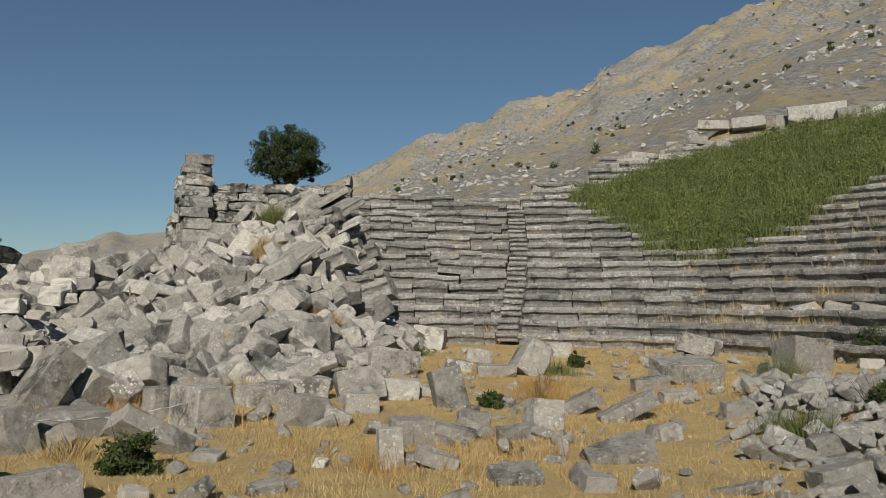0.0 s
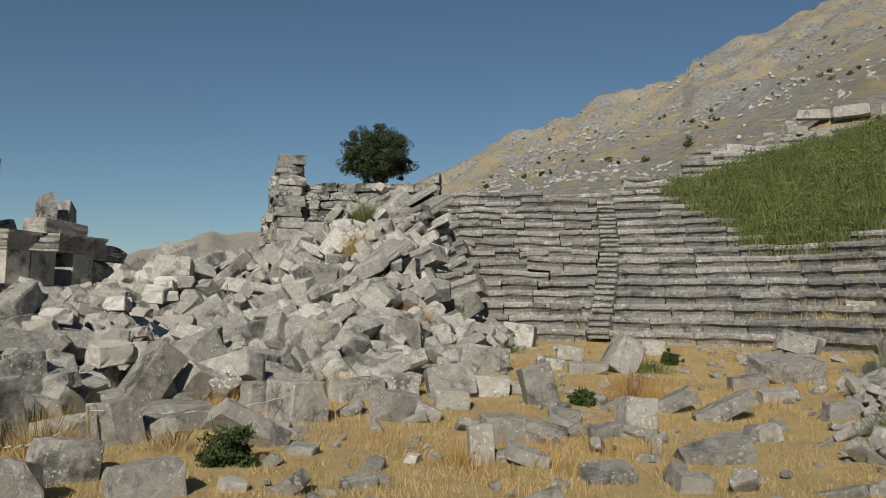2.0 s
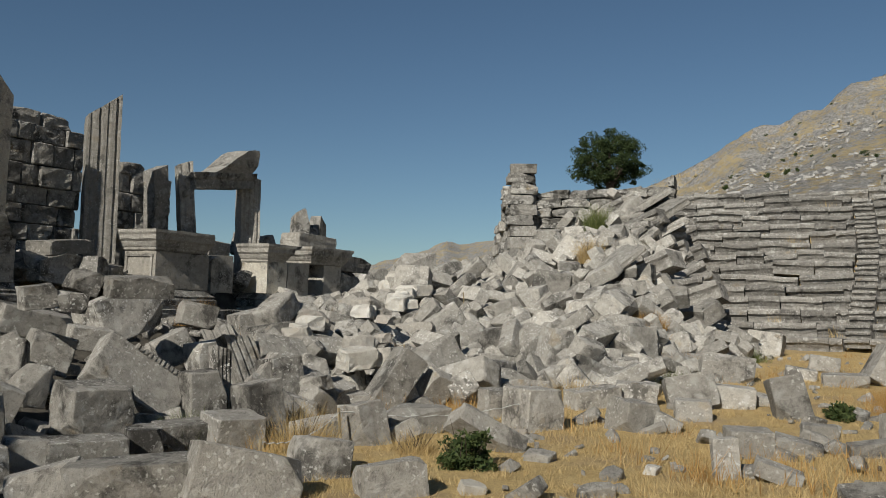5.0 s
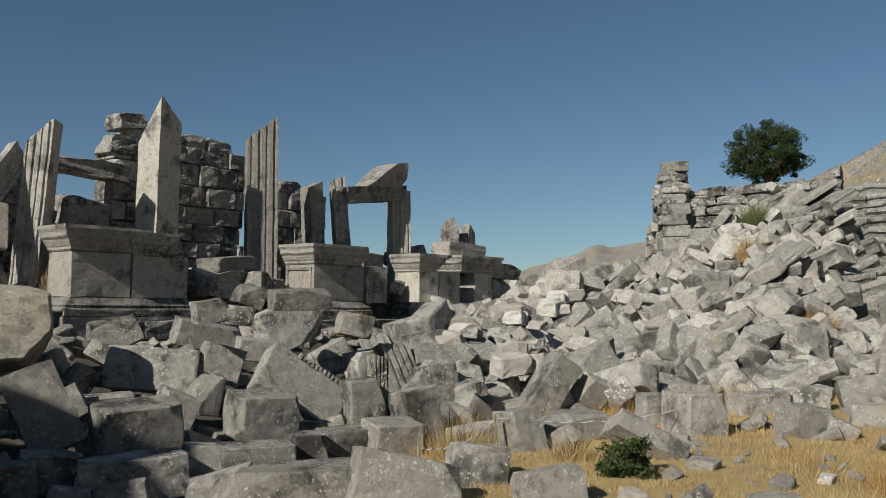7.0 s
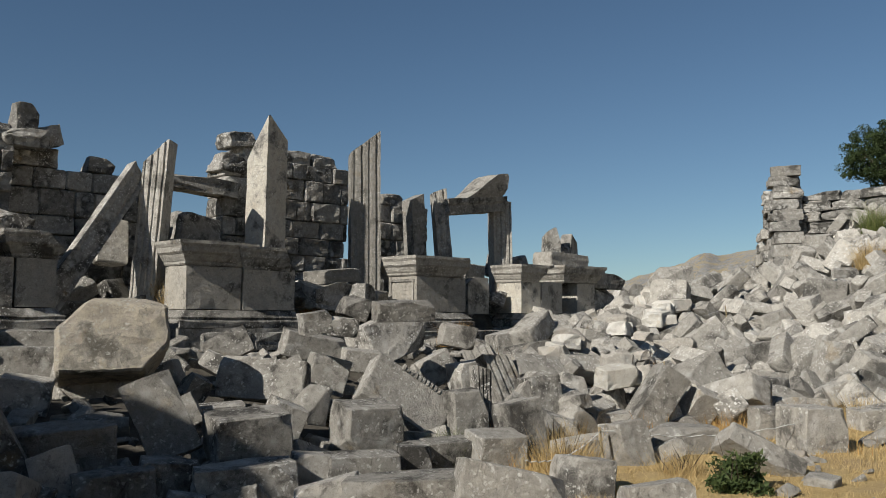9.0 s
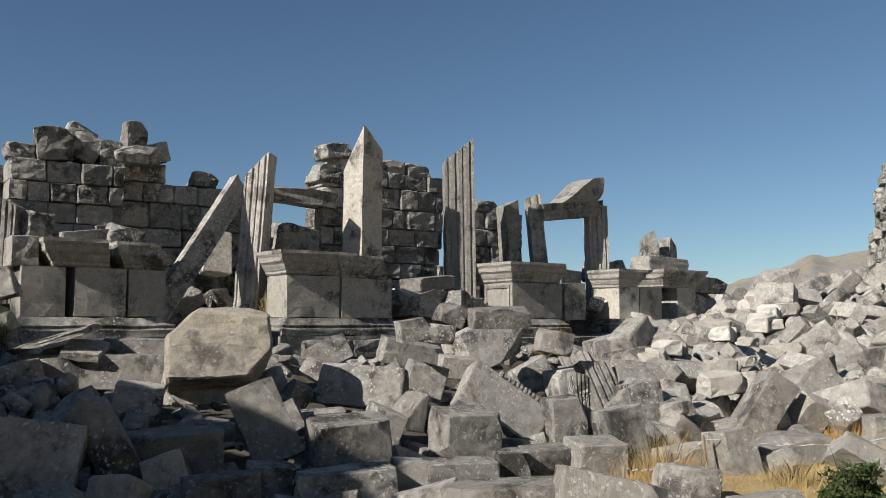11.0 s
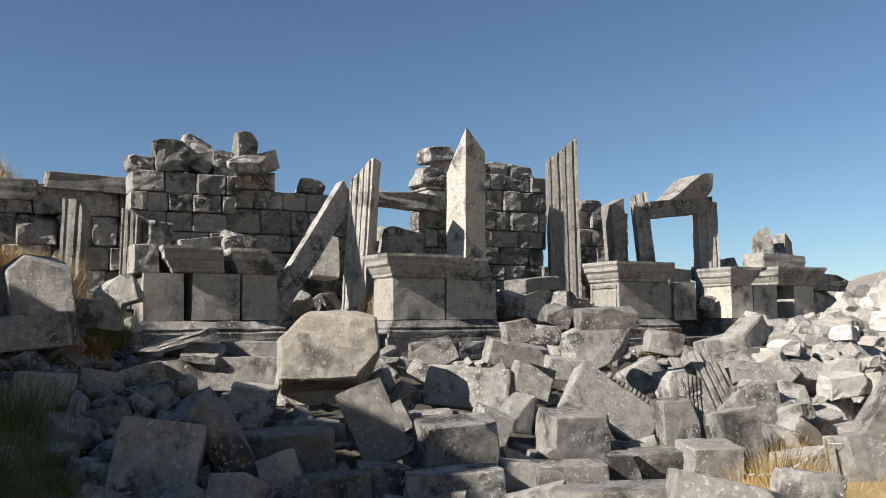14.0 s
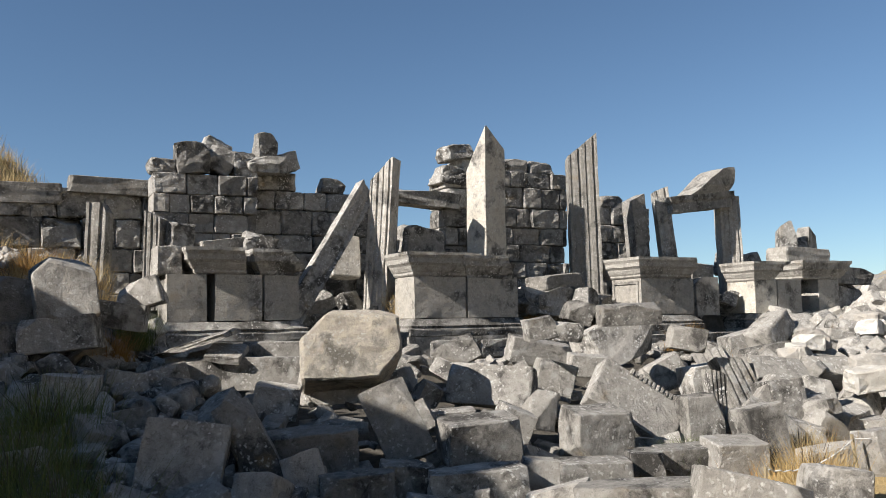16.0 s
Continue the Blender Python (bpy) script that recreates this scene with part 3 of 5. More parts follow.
masonry("high fragment of the dark coursed stage wall", 2.35, 4.44, 2.6, 1.9, ([2.3, 4.5], [5.35, 5.35]), 0.8)
masonry("ragged pier of coursed blocks beside an opening", 1.05, 2.2, 2.7, 1.9, ([1.0, 1.6, 2.2], [5.2, 5.6, 5.5]), 0.9)
masonry("lower fragment of the coursed stage wall", 5.3, 7.05, 2.6, 1.9, ([5.3, 7.1], [4.6, 4.5]), 0.8)
masonry("coursed wall of grey blocks with a tumbled top", -5.6, -3.55, 2.2, 1.9, ([-5.6, -3.5], [4.75, 4.75]), 0.8, 0.40, HEWN + ASHLAR)
masonry("dark stretch of stage wall beside the tumbled blocks", -3.5, -0.1, 2.75, 1.9, ([-3.5, -2.5, -1.4, -0.75, -0.6, -0.1], [5.0, 4.75, 4.6, 4.45, 3.3, 3.2]), 0.8)
masonry("low stretch of the stage wall among weeds", -8.9, -5.45, 3.2, 1.9, ([-9, -7.2, -7.0, -5.6], [4.25, 4.25, 4.5, 4.5]), 0.8, 0.5, RAGGED + ASHLAR)
masonry("low wall stump beyond the doorway", 7.2, 12.4, 2.9, 1.9, ([7.2, 8.2, 9.5, 12.4], [3.0, 2.9, 2.6, 2.4]), 0.8)


def lump(label, s, b, z, w, d, h, rx=0, ry=0, rz=0, mesh=None, name="stone_block", category="stone block", group=""):
    """One block lying on the stage building."""
    return thing(name, label, category, scaled(FAC @ pose(s, b, z, rx, ry, rz), w, d, h), mesh or rng.choice(RAGGED), group)


TOPS = "loose blocks on the stage wall"
for s, b, z, w, d, h, ry in ((-5.4, 2.6, 4.9, 0.5, 0.6, 0.3, 2), (-4.85, 2.55, 5.08, 0.62, 0.7, 0.62, -6), (-4.25, 2.6, 5.1, 0.55, 0.6, 0.55, 28), (-4.25, 2.9, 5.38, 0.6, 0.5, 0.45, 20),
                             (-3.75, 2.6, 5.0, 0.5, 0.6, 0.62, -3), (-3.3, 2.6, 5.05, 0.85, 0.7, 0.35, 0), (-2.75, 2.8, 5.2, 0.38, 0.5, 0.4, -14),
                             (2.95, 2.95, 5.49, 0.75, 0.6, 0.34, 4), (3.75, 2.95, 5.5, 0.72, 0.6, 0.34, -2), (1.5, 3.0, 5.75, 0.75, 0.7, 0.36, -8), (1.25, 3.0, 5.15, 0.6, 0.8, 0.4, 5),
                             (5.85, 2.9, 4.72, 0.7, 0.6, 0.32, 3), (-1.7, 3.0, 4.75, 0.5, 0.5, 0.3, 6)):
    lump("rough weathered block lying loose on the wall top", s, b, z, w, d, h, 0, ry, 0, None, group=TOPS)
lump("upright weathered stone standing on the wall top", -3.31, 2.6, 5.45, 0.4, 0.45, 0.56, 0, -2, 10, group=TOPS)
lump("long dark beam spanning the gap in the stage wall", 0.55, 2.75, 4.55, 1.65, 0.5, 0.36, 0, 4, 0, name="stone_beam", category="stone beam")
lump("long grey cornice block laid along the wall", -6.2, 3.4, 4.55, 1.75, 0.7, 0.34, 0, 1, 0, HEWN[1], "stone_beam", "stone beam")
lump("long grey cornice block laid along the wall", -8.0, 3.5, 4.35, 1.6, 0.7, 0.42, 0, -1, 0, HEWN[2], "stone_beam", "stone beam")
lump("dark rounded boulder lying behind the pedestal", 0.25, 2.5, 3.45, 1.05, 0.9, 0.75, 0, 8, 0, name="boulder", category="boulder")
lump("dark block wedged under the boulder", 0.75, 2.6, 3.05, 0.9, 0.8, 0.6, 0, -4, 20)
lump("dark block filling the gap behind the pedestal", -0.2, 2.6, 2.7, 1.2, 0.9, 1.0, 0, 4, 20)
lump("dark block filling the gap behind the pedestal", 0.9, 2.5, 2.45, 1.2, 0.9, 0.9, 0, -4, -10)
lump("smooth grey slab leaning behind the jambs", -1.75, 1.95, 3.1, 0.62, 0.3, 0.9, -12, 4, 0, HEWN[3])
lump("pale block lying on the pedestal cornice", -4.55, 1.1, 3.18, 0.85, 0.5, 0.28, 0, -8, 10, HEWN[0])
lump("pale pointed block on the pedestal cornice", -3.85, 1.0, 3.2, 0.6, 0.5, 0.42, 0, 18, 0)
lump("cube of limestone leaning on the stump", -5.3, 1.15, 3.3, 0.45, 0.45, 0.6, 0, 6, 12)
lump("block beside the split pedestal cornice", -5.62, 0.5, 2.85, 0.42, 0.8, 0.5, 0, 0, 0, HEWN[4])
lump("light slab lying slanted beside the grooved jamb", 2.75, 0.8, 2.55, 1.05, 0.7, 0.3, 0, -6, 8, HEWN[5])
lump("dark block under the slanted slab", 2.5, 0.8, 2.1, 1.0, 0.8, 0.6, 0, 3, 8)
lump("broken block between the pedestals", 3.2, 0.3, 2.1, 0.5, 0.45, 0.5, 0, 12, 30)
lump("horned capital block resting on the end pedestal", 10.1, 0.5, 3.22, 1.55, 0.7, 0.4, 0, 2, 0, HEWN[2], "capital_block")
for s, w, hh, lean, turn, seed, one, two in ((9.62, 0.42, 0.72, 3.0, -30, 31, (0.9, 0.2, 0.32), (-0.8, 0.3, 1.1)), (10.5, 0.5, 0.6, -8.0, 15, 32, (0.75, -0.2, 0.9), (-0.9, 0.3, 0.3))):
    thing("crown_fragment", "pointed broken horn of a carved crown block", "stone fragment", FAC @ pose(s, 0.35, 3.4, 0, lean, turn),
          jamb_mesh(seed, w, 0.4, hh, 0, [((0.04, 0.2, hh * 0.92), one), ((-0.05, 0.15, hh * 0.9), two), ((0.2, 0.3, hh * 0.5), (0.6, 0.7, 0.2))], DARKSTONE), "horns of the crown block")
for s, z, w, hh, lean, k in ((9.95, 3.5, 0.34, 0.32, -28.0, 2), (10.22, 3.48, 0.3, 0.26, 30.0, 3)):
    lump("small broken piece of the carved crown block", s, 0.5, z, w, 0.36, hh, 6, lean, 25 * k, RAGGED[k], "crown_fragment", "stone fragment")
lump("dark wall block behind the end pedestal", 11.9, 0.6, 2.72, 1.3, 0.7, 0.42, 0, 1, 0)
lump("dark wall block behind the end pedestal", 11.8, 0.7, 2.2, 1.2, 0.8, 0.6, 0, 1, 0)
lump("dark pointed fragments behind the doorway", 9.0, 1.9, 3.1, 0.4, 0.5, 0.6, 0, 15, 0)
lump("dark pointed fragments behind the doorway", 9.9, 2.0, 3.1, 0.7, 0.5, 0.6, 0, -8, 0)
lump("block lying in the doorway", 7.5, 1.5, 2.75, 0.8, 0.6, 0.6, 0, 3, 5, HEWN[1])
lump("block lying in the doorway", 7.5, 1.6, 2.25, 0.9, 0.7, 0.5, 0, -3, 5)

# ---------------------------------------------------------------- fallen blocks
ROCKS = [rough_box(100 + i, cuts=3, chips=rng.choice((1, 2, 3)), jag=0.020, bevel=0.022, name="fallen_block", chip=0.22) for i in range(16)]
SHARDS = [rough_box(140 + i, cuts=2, chips=5, jag=0.025, bevel=0.025, name="fallen_block", chip=0.42) for i in range(10)]
STAGED = [rough_box(180 + i, cuts=3, chips=rng.choice((1, 2, 3)), jag=0.020, bevel=0.022, material=STAGESTONE, name="fallen_block", chip=0.24) for i in range(14)]
STAGED_SHARDS = [rough_box(200 + i, cuts=2, chips=5, jag=0.025, bevel=0.025, material=STAGESTONE, name="fallen_block", chip=0.42) for i in range(8)]
PALE = [rough_box(160 + i, cuts=2, chips=4, jag=0.05, bevel=0.06, material=PALESTONE, name="pale_stone", chip=0.35) for i in range(4)]
taken = []


def before_stage(x, y):
    return -(x - FX) * UY + (y - FY) * UX > -10.5 and math.degrees(math.atan2(-x, y)) > 24


def block(x, y, z, sx, sy, sz, rx, ry, rz):
    """A large fallen block of the theatre, lying in the rubble."""
    big, small = max(sx, sz), min(sx, sz)
    if big > 1.9 * small:
        name, label, cat = "fallen_beam", "long fallen limestone beam, grey and lichen-spotted, lying in rubble", "stone beam"
    elif sz < 0.6 * sx:
        name, label, cat = "fallen_slab", "flat broken limestone slab, grey with pale lichen, lying tilted", "stone slab"
    else:
        name, label, cat = "fallen_block", "squared grey limestone block, chipped and lichen-spotted, among rubble", "stone block"
    taken.append((x, y, 0.5 * max(sx, sy)))
    z = min(z, ground_at(x, y) + 0.62 * max(sz, 0.5 * sx))
    return thing(name, label, cat, scaled(pose(x, y, z, rx, ry, rz), sx, sy, sz), rng.choice(STAGED if before_stage(x, y) else ROCKS), "blocks fallen from the theatre")


SQUARED = {m: [rough_box(500 + i, cuts=3, chips=2 + i % 4, jag=0.024, bevel=0.022, material=m, name="fallen_block", chip=0.30) for i in range(9)] for m in (LIMESTONE, STAGESTONE)}


def fallen(cut, x, y, z, sx, sy, sz, rx, ry, rz):
    """A fallen block that can be told apart: squared, broken or sharp."""
    dark = before_stage(x, y)
    big, small = max(sx, sz), min(sx, sz)
    if cut == "sharp":
        name, label, cat = "stone_shard", "sharp broken piece of grey limestone standing in rubble", "stone"
    elif sx < 0.62 * sz:
        name, label, cat = "upright_block", "upright limestone block, grey and chipped, standing in rubble", "stone block"
    elif big > 2.4 * small:
        name, label, cat = "fallen_slab", "flat grey limestone slab with worn edges, lying tilted", "stone slab"
    elif cut == "squared":
        name, label, cat = "squared_block", "squared grey limestone building block with crisp chipped edges", "stone block"
    else:
        name, label, cat = "fallen_block", "rough broken limestone block, grey with pale lichen, among rubble", "stone block"
    pool = SQUARED[STAGESTONE if dark else LIMESTONE] if cut == "squared" else (STAGED if dark else ROCKS) if cut == "broken" else (STAGED_SHARDS if dark else SHARDS)
    taken.append((x, y, 0.5 * max(sx, sy)))
    return thing(name, label, cat, scaled(pose(x, y, z, rx, ry, rz), sx, sy, sz), rng.choice(pool), "blocks fallen from the theatre")


def white_stone(x, y, z, sx, sy, sz, rx, ry, rz):
    """A freshly broken pale stone."""
    z = ground_at(x, y) + sz * 0.3
    return thing("pale_stone", "freshly broken whitish stone lying on the ground", "stone", scaled(pose(x, y, z, rx, ry, rz), sx, sy, sz), rng.choice(PALE), "pale broken stones")


fallen("broken", -9.94, 6.27, 0.99, 1.14, 0.55, 0.42, 4, 0, 52)
fallen("squared", -7.65, 5.57, 0.67, 0.52, 0.24, 0.87, -16, -22, 60)
fallen("squared", -9.26, 7.19, 0.84, 0.30, 0.30, 0.29, 19, 29, 79)
fallen("broken", -8.95, 8.08, 0.88, 1.17, 0.58, 0.56, -10, 6, 38)
fallen("squared", -10.97, 9.07, 1.31, 0.72, 0.35, 0.44, -5, -25, 49)
fallen("broken", -10.66, 10.62, 1.26, 1.07, 0.45, 0.43, 11, 13, 64)
fallen("squared", -10.12, 11.96, 1.38, 1.26, 0.79, 0.76, -8, -18, 76)
fallen("sharp", -7.89, 7.93, 0.62, 0.33, 0.35, 0.49, 4, 11, 74)
fallen("squared", -7.15, 6.29, 0.42, 0.81, 0.56, 0.54, 8, -2, 68)
fallen("squared", -6.78, 7.74, 0.40, 0.69, 0.59, 0.57, 7, 2, 68)
fallen("squared", -5.76, 6.56, 0.16, 0.72, 0.34, 0.33, 6, 2, 57)
fallen("broken", -7.73, 11.07, 0.73, 0.49, 0.44, 0.57, -2, -7, 67)
fallen("broken", -6.47, 9.25, 0.43, 0.47, 0.42, 0.63, -0, -2, 64)
fallen("broken", -5.34, 8.80, 0.32, 0.45, 0.41, 0.74, -2, -9, 65)
fallen("squared", -6.24, 10.72, 0.48, 0.48, 0.50, 0.73, -5, -5, 64)
fallen("squared", -5.24, 8.13, 0.18, 0.56, 0.46, 0.44, 8, 1, 62)
fallen("squared", -5.64, 7.80, 0.17, 0.54, 0.34, 0.33, 6, -1, 60)
fallen("squared", -7.43, 13.54, 0.77, 0.87, 0.56, 0.62, 2, 8, 67)
fallen("squared", -8.60, 15.26, 1.09, 0.45, 0.47, 0.68, -0, -1, 62)
fallen("broken", -8.10, 13.43, 0.92, 0.66, 0.67, 0.64, -5, -7, 63)
fallen("sharp", -9.93, 18.00, 1.43, 0.95, 0.77, 0.74, 6, 11, 84)
fallen("broken", -8.79, 17.43, 1.23, 0.63, 0.65, 0.73, 5, 13, 74)
fallen("squared", -9.76, 20.59, 1.49, 1.40, 0.42, 0.41, 6, 22, 60)
fallen("broken", -9.42, 14.82, 1.20, 0.79, 0.54, 0.52, 2, -12, 61)
fallen("sharp", -8.59, 9.46, 1.87, 0.36, 0.39, 0.33, 5, 22, 65)
fallen("broken", -8.44, 9.02, 1.59, 0.45, 0.30, 0.26, 5, 7, 63)
fallen("squared", -7.99, 9.86, 1.80, 0.85, 0.36, 0.29, 8, -2, 64)
fallen("broken", -8.63, 8.71, 1.65, 0.41, 0.35, 0.30, 3, -8, 61)
fallen("squared", -9.68, 10.80, 1.03, 0.68, 0.35, 0.34, 9, 8, 58)
fallen("broken", -8.99, 9.27, 0.90, 0.55, 0.60, 0.52, 0, 17, 54)
fallen("squared", -7.71, 3.22, 0.51, 0.76, 0.33, 0.72, -21, 8, 57)
fallen("squared", -7.59, 3.85, 0.59, 0.35, 0.35, 0.98, -15, -27, 62)
fallen("squared", -7.88, 4.57, 0.48, 1.07, 0.45, 0.43, 12, -2, 62)
fallen("broken", -7.13, 4.16, 0.34, 0.36, 0.33, 0.42, -8, -18, 60)
fallen("squared", -6.73, 4.47, 0.23, 0.67, 0.32, 0.30, 8, -2, 62)
fallen("broken", -9.57, 5.12, 0.89, 0.54, 0.40, 0.38, 7, 10, 58)
fallen("squared", -8.82, 5.58, 0.59, 0.49, 0.44, 0.12, 8, 2, 52)
fallen("squared", -8.47, 1.97, 0.51, 0.52, 0.29, 0.37, -11, -8, 61)
fallen("broken", -10.45, 2.95, 1.10, 0.58, 0.46, 0.44, 1, 7, 63)
fallen("sharp", -12.13, 3.29, 2.37, 0.77, 0.90, 0.97, -16, -4, 80)
fallen("sharp", -12.74, 2.81, 2.22, 0.72, 0.84, 0.72, -3, 14, 74)
fallen("broken", -11.85, 3.19, 1.82, 0.96, 0.52, 0.45, -1, -4, 62)
fallen("broken", -12.29, 2.70, 1.75, 0.90, 0.57, 0.49, 1, 8, 63)
fallen("broken", -11.90, 3.98, 2.05, 0.66, 0.42, 0.36, 2, 10, 63)
fallen("sharp", -11.80, 4.22, 2.34, 0.59, 0.39, 0.38, -1, -13, 56)
fallen("broken", -9.55, 3.36, 0.80, 0.47, 0.28, 0.27, -1, -7, 61)
fallen("squared", -11.54, 4.92, 1.64, 1.01, 0.97, 0.10, 6, -16, 50)
fallen("squared", -11.09, 5.14, 1.48, 0.49, 0.53, 0.11, 20, 5, 53)
fallen("squared", -11.11, 5.26, 1.20, 1.88, 0.45, 0.46, 2, 2, 54)
fallen("squared", -11.29, 5.98, 1.48, 0.92, 0.33, 0.28, 4, 2, 54)
fallen("squared", -6.14, 5.41, 0.18, 0.92, 0.44, 0.34, 4, -0, 62)
fallen("broken", -6.09, 6.17, 0.19, 0.35, 0.34, 0.33, 0, 6, 53)
fallen("squared", -5.62, 7.15, 0.17, 0.35, 0.37, 0.38, 4, 2, 56)
fallen("sharp", -8.35, 6.40, 0.64, 0.27, 0.25, 0.36, 1, -29, 49)
fallen("broken", -8.36, 6.89, 0.58, 0.55, 0.30, 0.21, 8, -2, 60)
fallen("squared", -6.65, 4.97, 0.24, 0.49, 0.34, 0.33, 6, 5, 61)
fallen("broken", -7.50, 7.09, 0.51, 0.40, 0.42, 0.44, 9, 23, 66)
fallen("broken", -8.53, 11.32, 0.89, 0.55, 0.47, 0.46, 1, -27, 49)
fallen("broken", -7.26, 10.18, 1.42, 0.48, 0.34, 0.32, 0, 12, 53)
fallen("sharp", -5.99, 11.05, 0.37, 0.53, 0.50, 0.49, -3, -9, 71)
fallen("squared", -4.57, 8.93, 0.14, 0.71, 0.34, 0.30, 3, -4, 62)
fallen("broken", -4.55, 5.77, 0.13, 0.96, 0.46, 0.40, 2, -2, 39)
fallen("broken", -3.78, 6.16, 0.18, 0.87, 0.47, 0.45, -7, 14, 44)
fallen("broken", -5.21, 5.56, 0.12, 0.55, 0.29, 0.28, -2, -14, 39)
fallen("squared", -5.88, 13.24, 0.48, 1.02, 0.60, 0.58, -9, 11, 47)
fallen("squared", -5.24, 13.95, 0.52, 0.82, 0.85, 0.84, -16, -19, 47)
fallen("squared", -4.75, 14.70, 0.27, 0.66, 0.43, 0.42, 5, 3, 45)
fallen("squared", -3.31, 11.45, 0.24, 0.40, 0.41, 0.46, 3, 0, 51)
fallen("squared", -2.65, 10.79, 0.25, 0.55, 0.58, 0.61, 1, 3, 51)
fallen("squared", -4.09, 8.96, 0.23, 0.39, 0.41, 0.52, -9, -5, 66)
fallen("squared", -3.86, 9.87, 0.19, 0.79, 0.38, 0.37, 5, 1, 47)
fallen("squared", -2.73, 9.19, 0.20, 0.83, 0.35, 0.27, -30, 33, 38)
fallen("broken", -3.75, 9.33, 0.15, 0.35, 0.20, 0.20, -6, -25, 32)
fallen("broken", -3.74, 7.34, 0.14, 0.49, 0.42, 0.40, -3, 8, 49)
fallen("broken", -2.80, 6.85, 0.11, 0.54, 0.33, 0.32, -6, -4, 44)
fallen("squared", -5.46, 11.41, 0.21, 0.90, 0.43, 0.24, 5, 3, 45)
fallen("broken", -5.02, 11.94, 0.24, 0.58, 0.35, 0.33, -3, -12, 44)
fallen("squared", -3.64, 16.11, 0.63, 0.57, 0.59, 1.06, 2, 13, 50)
fallen("squared", -4.34, 16.86, 0.74, 0.60, 0.63, 0.91, 1, 34, 50)
fallen("broken", -2.98, 15.48, 0.38, 0.75, 0.59, 0.56, 1, 21, 42)
fallen("squared", -3.74, 19.79, 1.29, 0.87, 0.75, 0.72, -3, 9, 55)
fallen("squared", -2.55, 18.04, 0.83, 0.77, 0.75, 0.72, -0, 4, 51)
fallen("broken", -5.64, 17.83, 0.78, 0.89, 0.62, 0.60, -4, -12, 48)
fallen("broken", -4.79, 15.96, 0.42, 0.60, 0.53, 0.51, -0, 9, 43)
fallen("broken", -6.90, 18.37, 1.06, 1.26, 0.45, 0.58, -6, -34, 41)
fallen("broken", -8.02, 22.50, 1.72, 0.92, 0.54, 0.52, -3, -28, 38)
fallen("broken", -2.34, 13.01, 0.22, 0.78, 0.37, 0.34, 4, -5, 42)
fallen("squared", -1.49, 11.26, 0.20, 0.52, 0.44, 0.42, 5, 8, 47)
fallen("squared", -4.20, 19.15, 1.10, 0.88, 0.50, 0.48, -3, -28, 38)
fallen("squared", -12.76, 27.54, 2.31, 0.97, 1.01, 1.09, -3, -4, 52)
fallen("squared", -9.16, 21.56, 1.90, 0.66, 0.69, 0.93, -2, -2, 48)
fallen("squared", -9.30, 20.03, 1.37, 1.42, 0.60, 0.40, 6, 19, 45)
fallen("squared", -11.63, 28.09, 2.76, 1.21, 1.20, 1.29, -6, -1, 50)
fallen("broken", -8.34, 16.10, 1.10, 0.58, 0.61, 0.65, 3, 13, 56)
fallen("squared", -3.18, 20.29, 1.48, 1.05, 0.51, 0.34, -1, -19, 33)
fallen("broken", -6.44, 22.18, 1.47, 0.89, 0.62, 0.59, -4, -18, 44)
fallen("broken", -0.25, 8.66, 0.16, 0.23, 0.21, 0.43, -3, -3, 12)
fallen("squared", -0.09, 9.91, 0.14, 0.46, 0.31, 0.34, 5, 2, 20)
fallen("squared", 0.20, 8.57, 0.10, 0.41, 0.20, 0.14, 8, 19, 7)
fallen("squared", 0.34, 12.96, 0.34, 0.45, 0.41, 0.63, -9, -13, 13)
fallen("broken", 1.51, 11.09, 0.20, 0.40, 0.41, 0.41, -9, 6, 14)
fallen("broken", 1.12, 10.36, 0.10, 0.45, 0.22, 0.17, 5, -9, 7)
fallen("squared", 2.16, 12.42, 0.22, 0.61, 0.26, 0.21, 2, -27, -2)
fallen("squared", 2.71, 11.74, 0.23, 0.78, 0.33, 0.21, 2, -28, -2)
fallen("broken", 3.83, 13.46, 0.23, 0.54, 0.26, 0.20, 7, -6, 8)
fallen("squared", 2.05, 9.14, 0.08, 0.70, 0.42, 0.20, 12, -12, 7)
fallen("squared", 0.90, 7.95, 0.05, 0.44, 0.32, 0.14, 17, -5, 13)
fallen("broken", 1.58, 7.69, 0.06, 0.27, 0.20, 0.17, 7, 6, 8)
fallen("squared", 4.81, 16.48, 0.38, 1.24, 0.67, 0.48, 12, -1, 18)
fallen("squared", 7.15, 23.63, 0.57, 1.14, 0.55, 0.47, 8, 5, 18)
fallen("broken", 3.77, 14.96, 0.27, 0.61, 0.29, 0.26, 5, -6, 10)
fallen("broken", 2.84, 10.29, 0.12, 0.29, 0.20, 0.19, -2, -11, 20)
fallen("broken", 4.01, 11.33, 0.26, 0.40, 0.24, 0.23, 4, 2, 8)
fallen("squared", 2.03, 17.59, 0.53, 0.56, 0.59, 0.70, -5, 32, 12)
fallen("broken", 3.21, 22.32, 0.46, 0.58, 0.45, 0.43, 4, -1, 8)
fallen("squared", 1.30, 16.96, 0.32, 0.74, 0.36, 0.26, 4, 0, 4)
fallen("broken", 0.60, 17.81, 0.36, 0.55, 0.26, 0.25, 5, 9, 5)
fallen("broken", 0.40, 10.35, 0.09, 0.49, 0.24, 0.16, 7, 13, 5)
fallen("broken", 0.65, 11.32, 0.13, 0.39, 0.20, 0.19, 4, 2, 8)
fallen("broken", 8.07, 19.12, 0.56, 0.95, 0.82, 0.79, -5, 7, 14)
